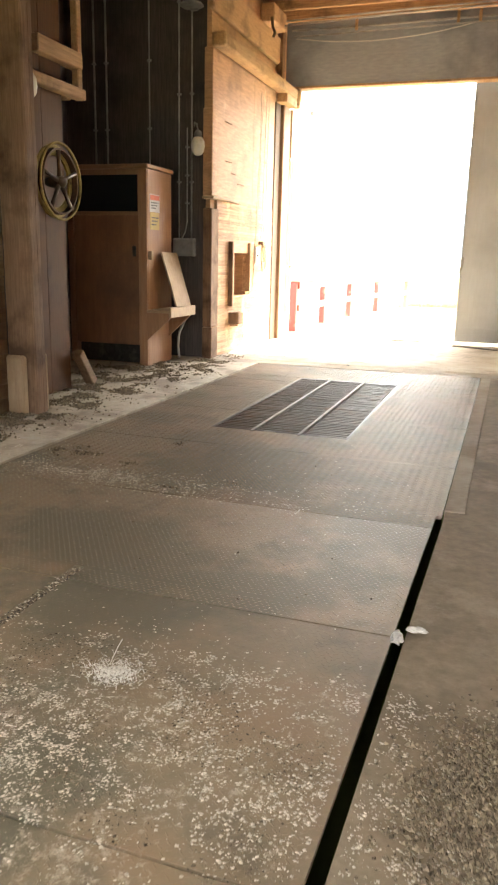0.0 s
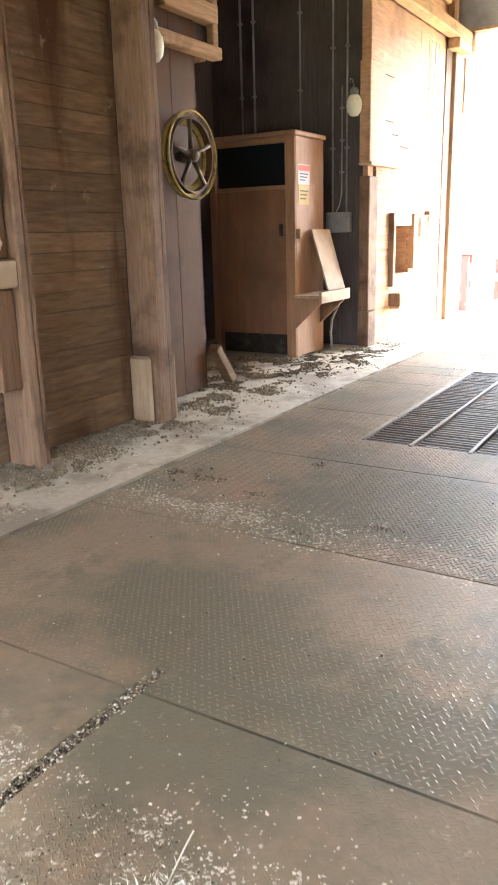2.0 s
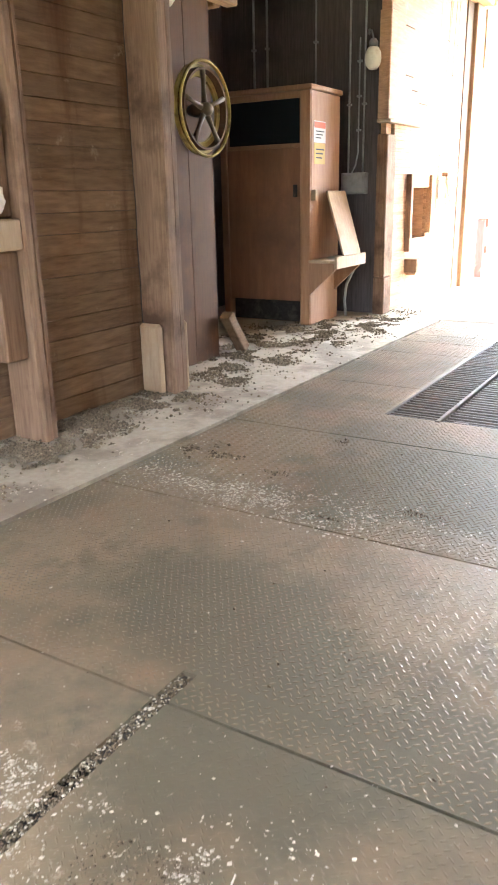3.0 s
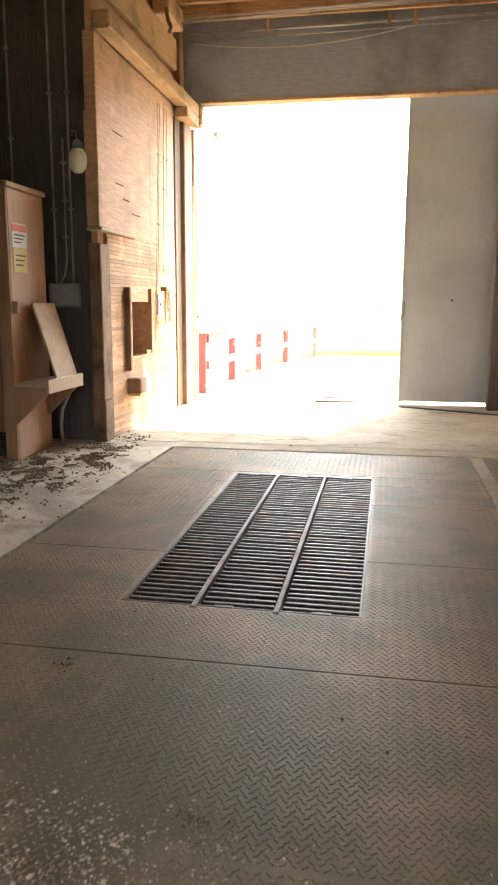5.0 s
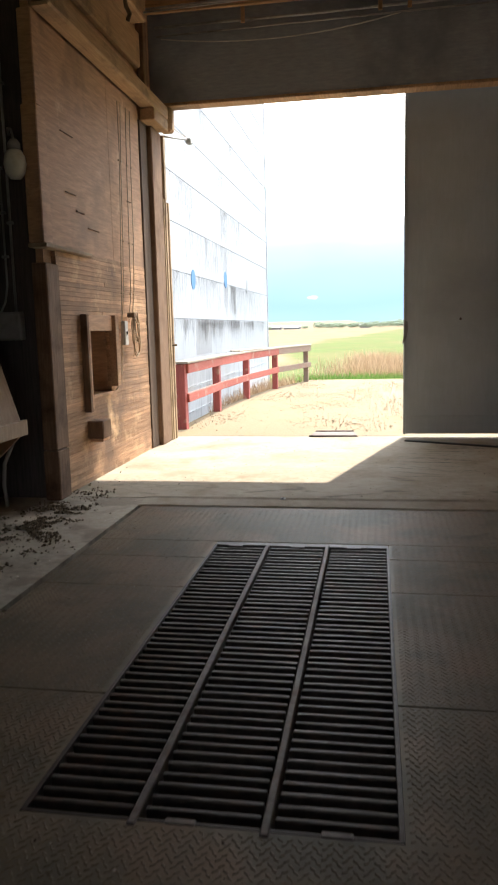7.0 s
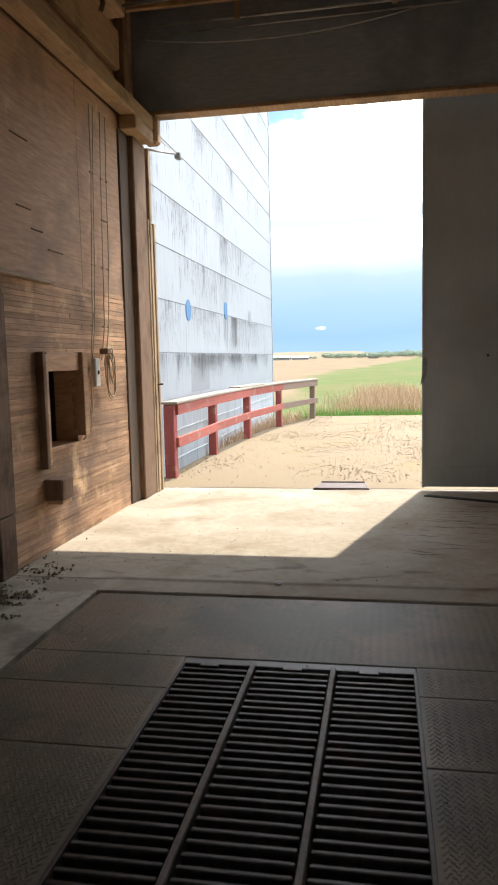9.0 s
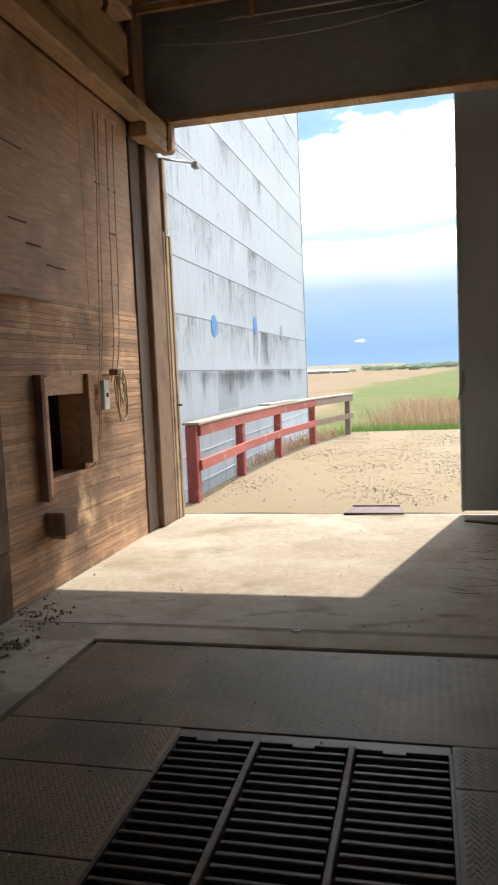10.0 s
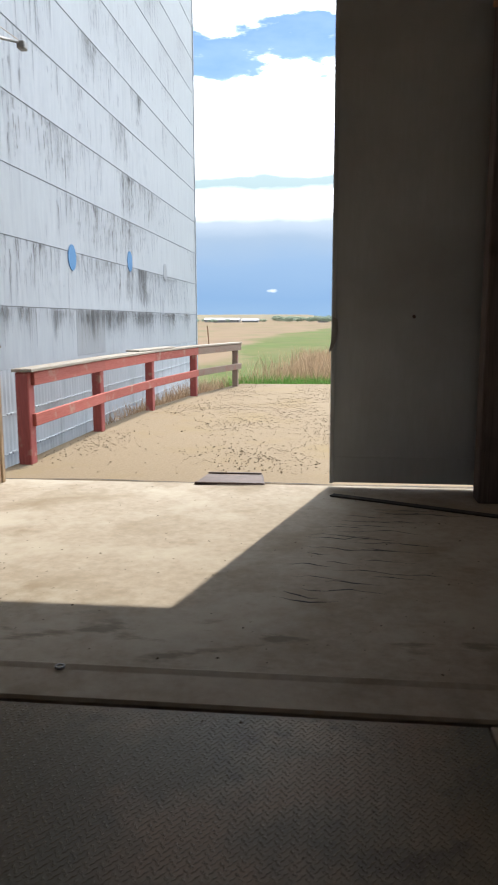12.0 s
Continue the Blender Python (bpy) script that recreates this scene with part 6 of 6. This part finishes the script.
# ---- deck plates and their lugs ----
def build_deck():
    xs = DECK_L, -1.858, -1.802, DECK_R
    SR = -0.252
    G0, G1 = GX0 - 0.006, GX1 + 0.006
    rows = []
    for y0, y1 in ((REAR, -0.08), (-0.08, 1.31), (1.31, 2.70)):
        rows += [[(xs[0], xs[1], y0, y1)], [(xs[2], SR, y0, y1)]]
    rows.append([(xs[0], xs[1], 2.70, 2.86), (xs[2], SR, 2.70, 2.86), (xs[0], SR, 2.86, 4.08)])
    rows.append([(xs[0], SR, 4.08, 4.31), (xs[0], xs[3], 4.31, 5.46)])
    rows.append([(xs[0], xs[3], 5.46, GY0 - 0.005), (xs[0], G0, GY0 - 0.005, 6.86), (G1, xs[3], GY0 - 0.005, 6.90)])
    for a, b in ((6.86, 8.22), (8.22, 8.82), (8.82, 9.225)):
        rows.append([(xs[0], G0, a, b)])
    for a, b in ((6.90, 8.24), (8.24, 8.88), (8.88, 9.225)):
        rows.append([(G1, xs[3], a, b)])
    rows.append([(xs[0], xs[3], 9.225, 10.275)])
    r = np.random.RandomState(1)
    for rects in rows:
        sh = Shape()
        g = 0.006
        y_lo, y_hi = min(q[2] for q in rects), max(q[3] for q in rects)
        for x0, x1, y0, y1 in rects:
            sh.box(x0, x1, y0 + (g if y0 == y_lo else 0), y1 - (g if y1 >= y_hi - 0.05 else 0), -0.02, 0.0, 0.0)
        sh.v = [(x - (0.016 * (4.31 - y) if abs(x - SR) < 1e-6 and y < 4.32 else 0), y, z) for x, y, z in sh.v]
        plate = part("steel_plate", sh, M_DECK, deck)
        # raised lugs, turned alternately
        fine = 0.82 if y_lo > 6.8 else 1.0
        px, py = 0.031 * fine, 0.0225 * fine
        X, Y = np.meshgrid(np.arange(DECK_L + 0.02, DECK_R - 0.01, px), np.arange(y_lo + 0.02, y_hi - 0.01, py))
        i, j = np.meshgrid(np.arange(X.shape[1]), np.arange(X.shape[0]))
        X = X + (j % 2) * px / 2
        x, y, turn = X.ravel(), Y.ravel(), ((i + (j // 2) * 0 + j) % 2).ravel()
        ok = np.zeros(len(x), bool)
        for x0, x1, y0, y1 in rects:
            ok |= (x > x0 + 0.018) & (x < x1 - 0.018) & (y > y0 + 0.012) & (y < y1 - 0.012)
        ok &= (y > 0.4) & ((y > 4.31) | (x < SR - 0.018 - 0.016 * (4.31 - y)))
        x, y, turn = x[ok], y[ok], turn[ok]
        if len(x) == 0:
            continue
        a = np.where(turn == 0, radians(38), radians(-38)) + r.normal(0, 0.03, len(x))
        base = np.array([(-0.0125, 0, 0), (-0.0045, -0.0036, 0), (0.0045, -0.0036, 0), (0.0125, 0, 0), (0.0045, 0.0036, 0), (-0.0045, 0.0036, 0), (-0.0085, 0, 0.0022), (0.0085, 0, 0.0022)])
        base = base * fine
        ca, sa = np.cos(a)[:, None], np.sin(a)[:, None]
        vx = base[None, :, 0] * ca - base[None, :, 1] * sa + x[:, None]
        vy = base[None, :, 0] * sa + base[None, :, 1] * ca + y[:, None]
        vz = base[None, :, 2] * np.where(y < 4.1, 0.4, np.where(y > 9.2, 0.85, 1.05))[:, None] + 0.0004
        f0 = [(0, 1, 6), (1, 2, 7, 6), (2, 3, 7), (3, 4, 7), (4, 5, 6, 7), (5, 0, 6)]
        lug = Shape()
        lug.v = np.stack([vx, vy, vz], -1).reshape(-1, 3).tolist()
        lug.f = [tuple(q + 8 * k for q in face) for k in range(len(x)) for face in f0]
        part("tread_lugs", lug, M_LUG if y_lo > 2.6 else M_DECK, plate, kind="stuff")


build_deck()
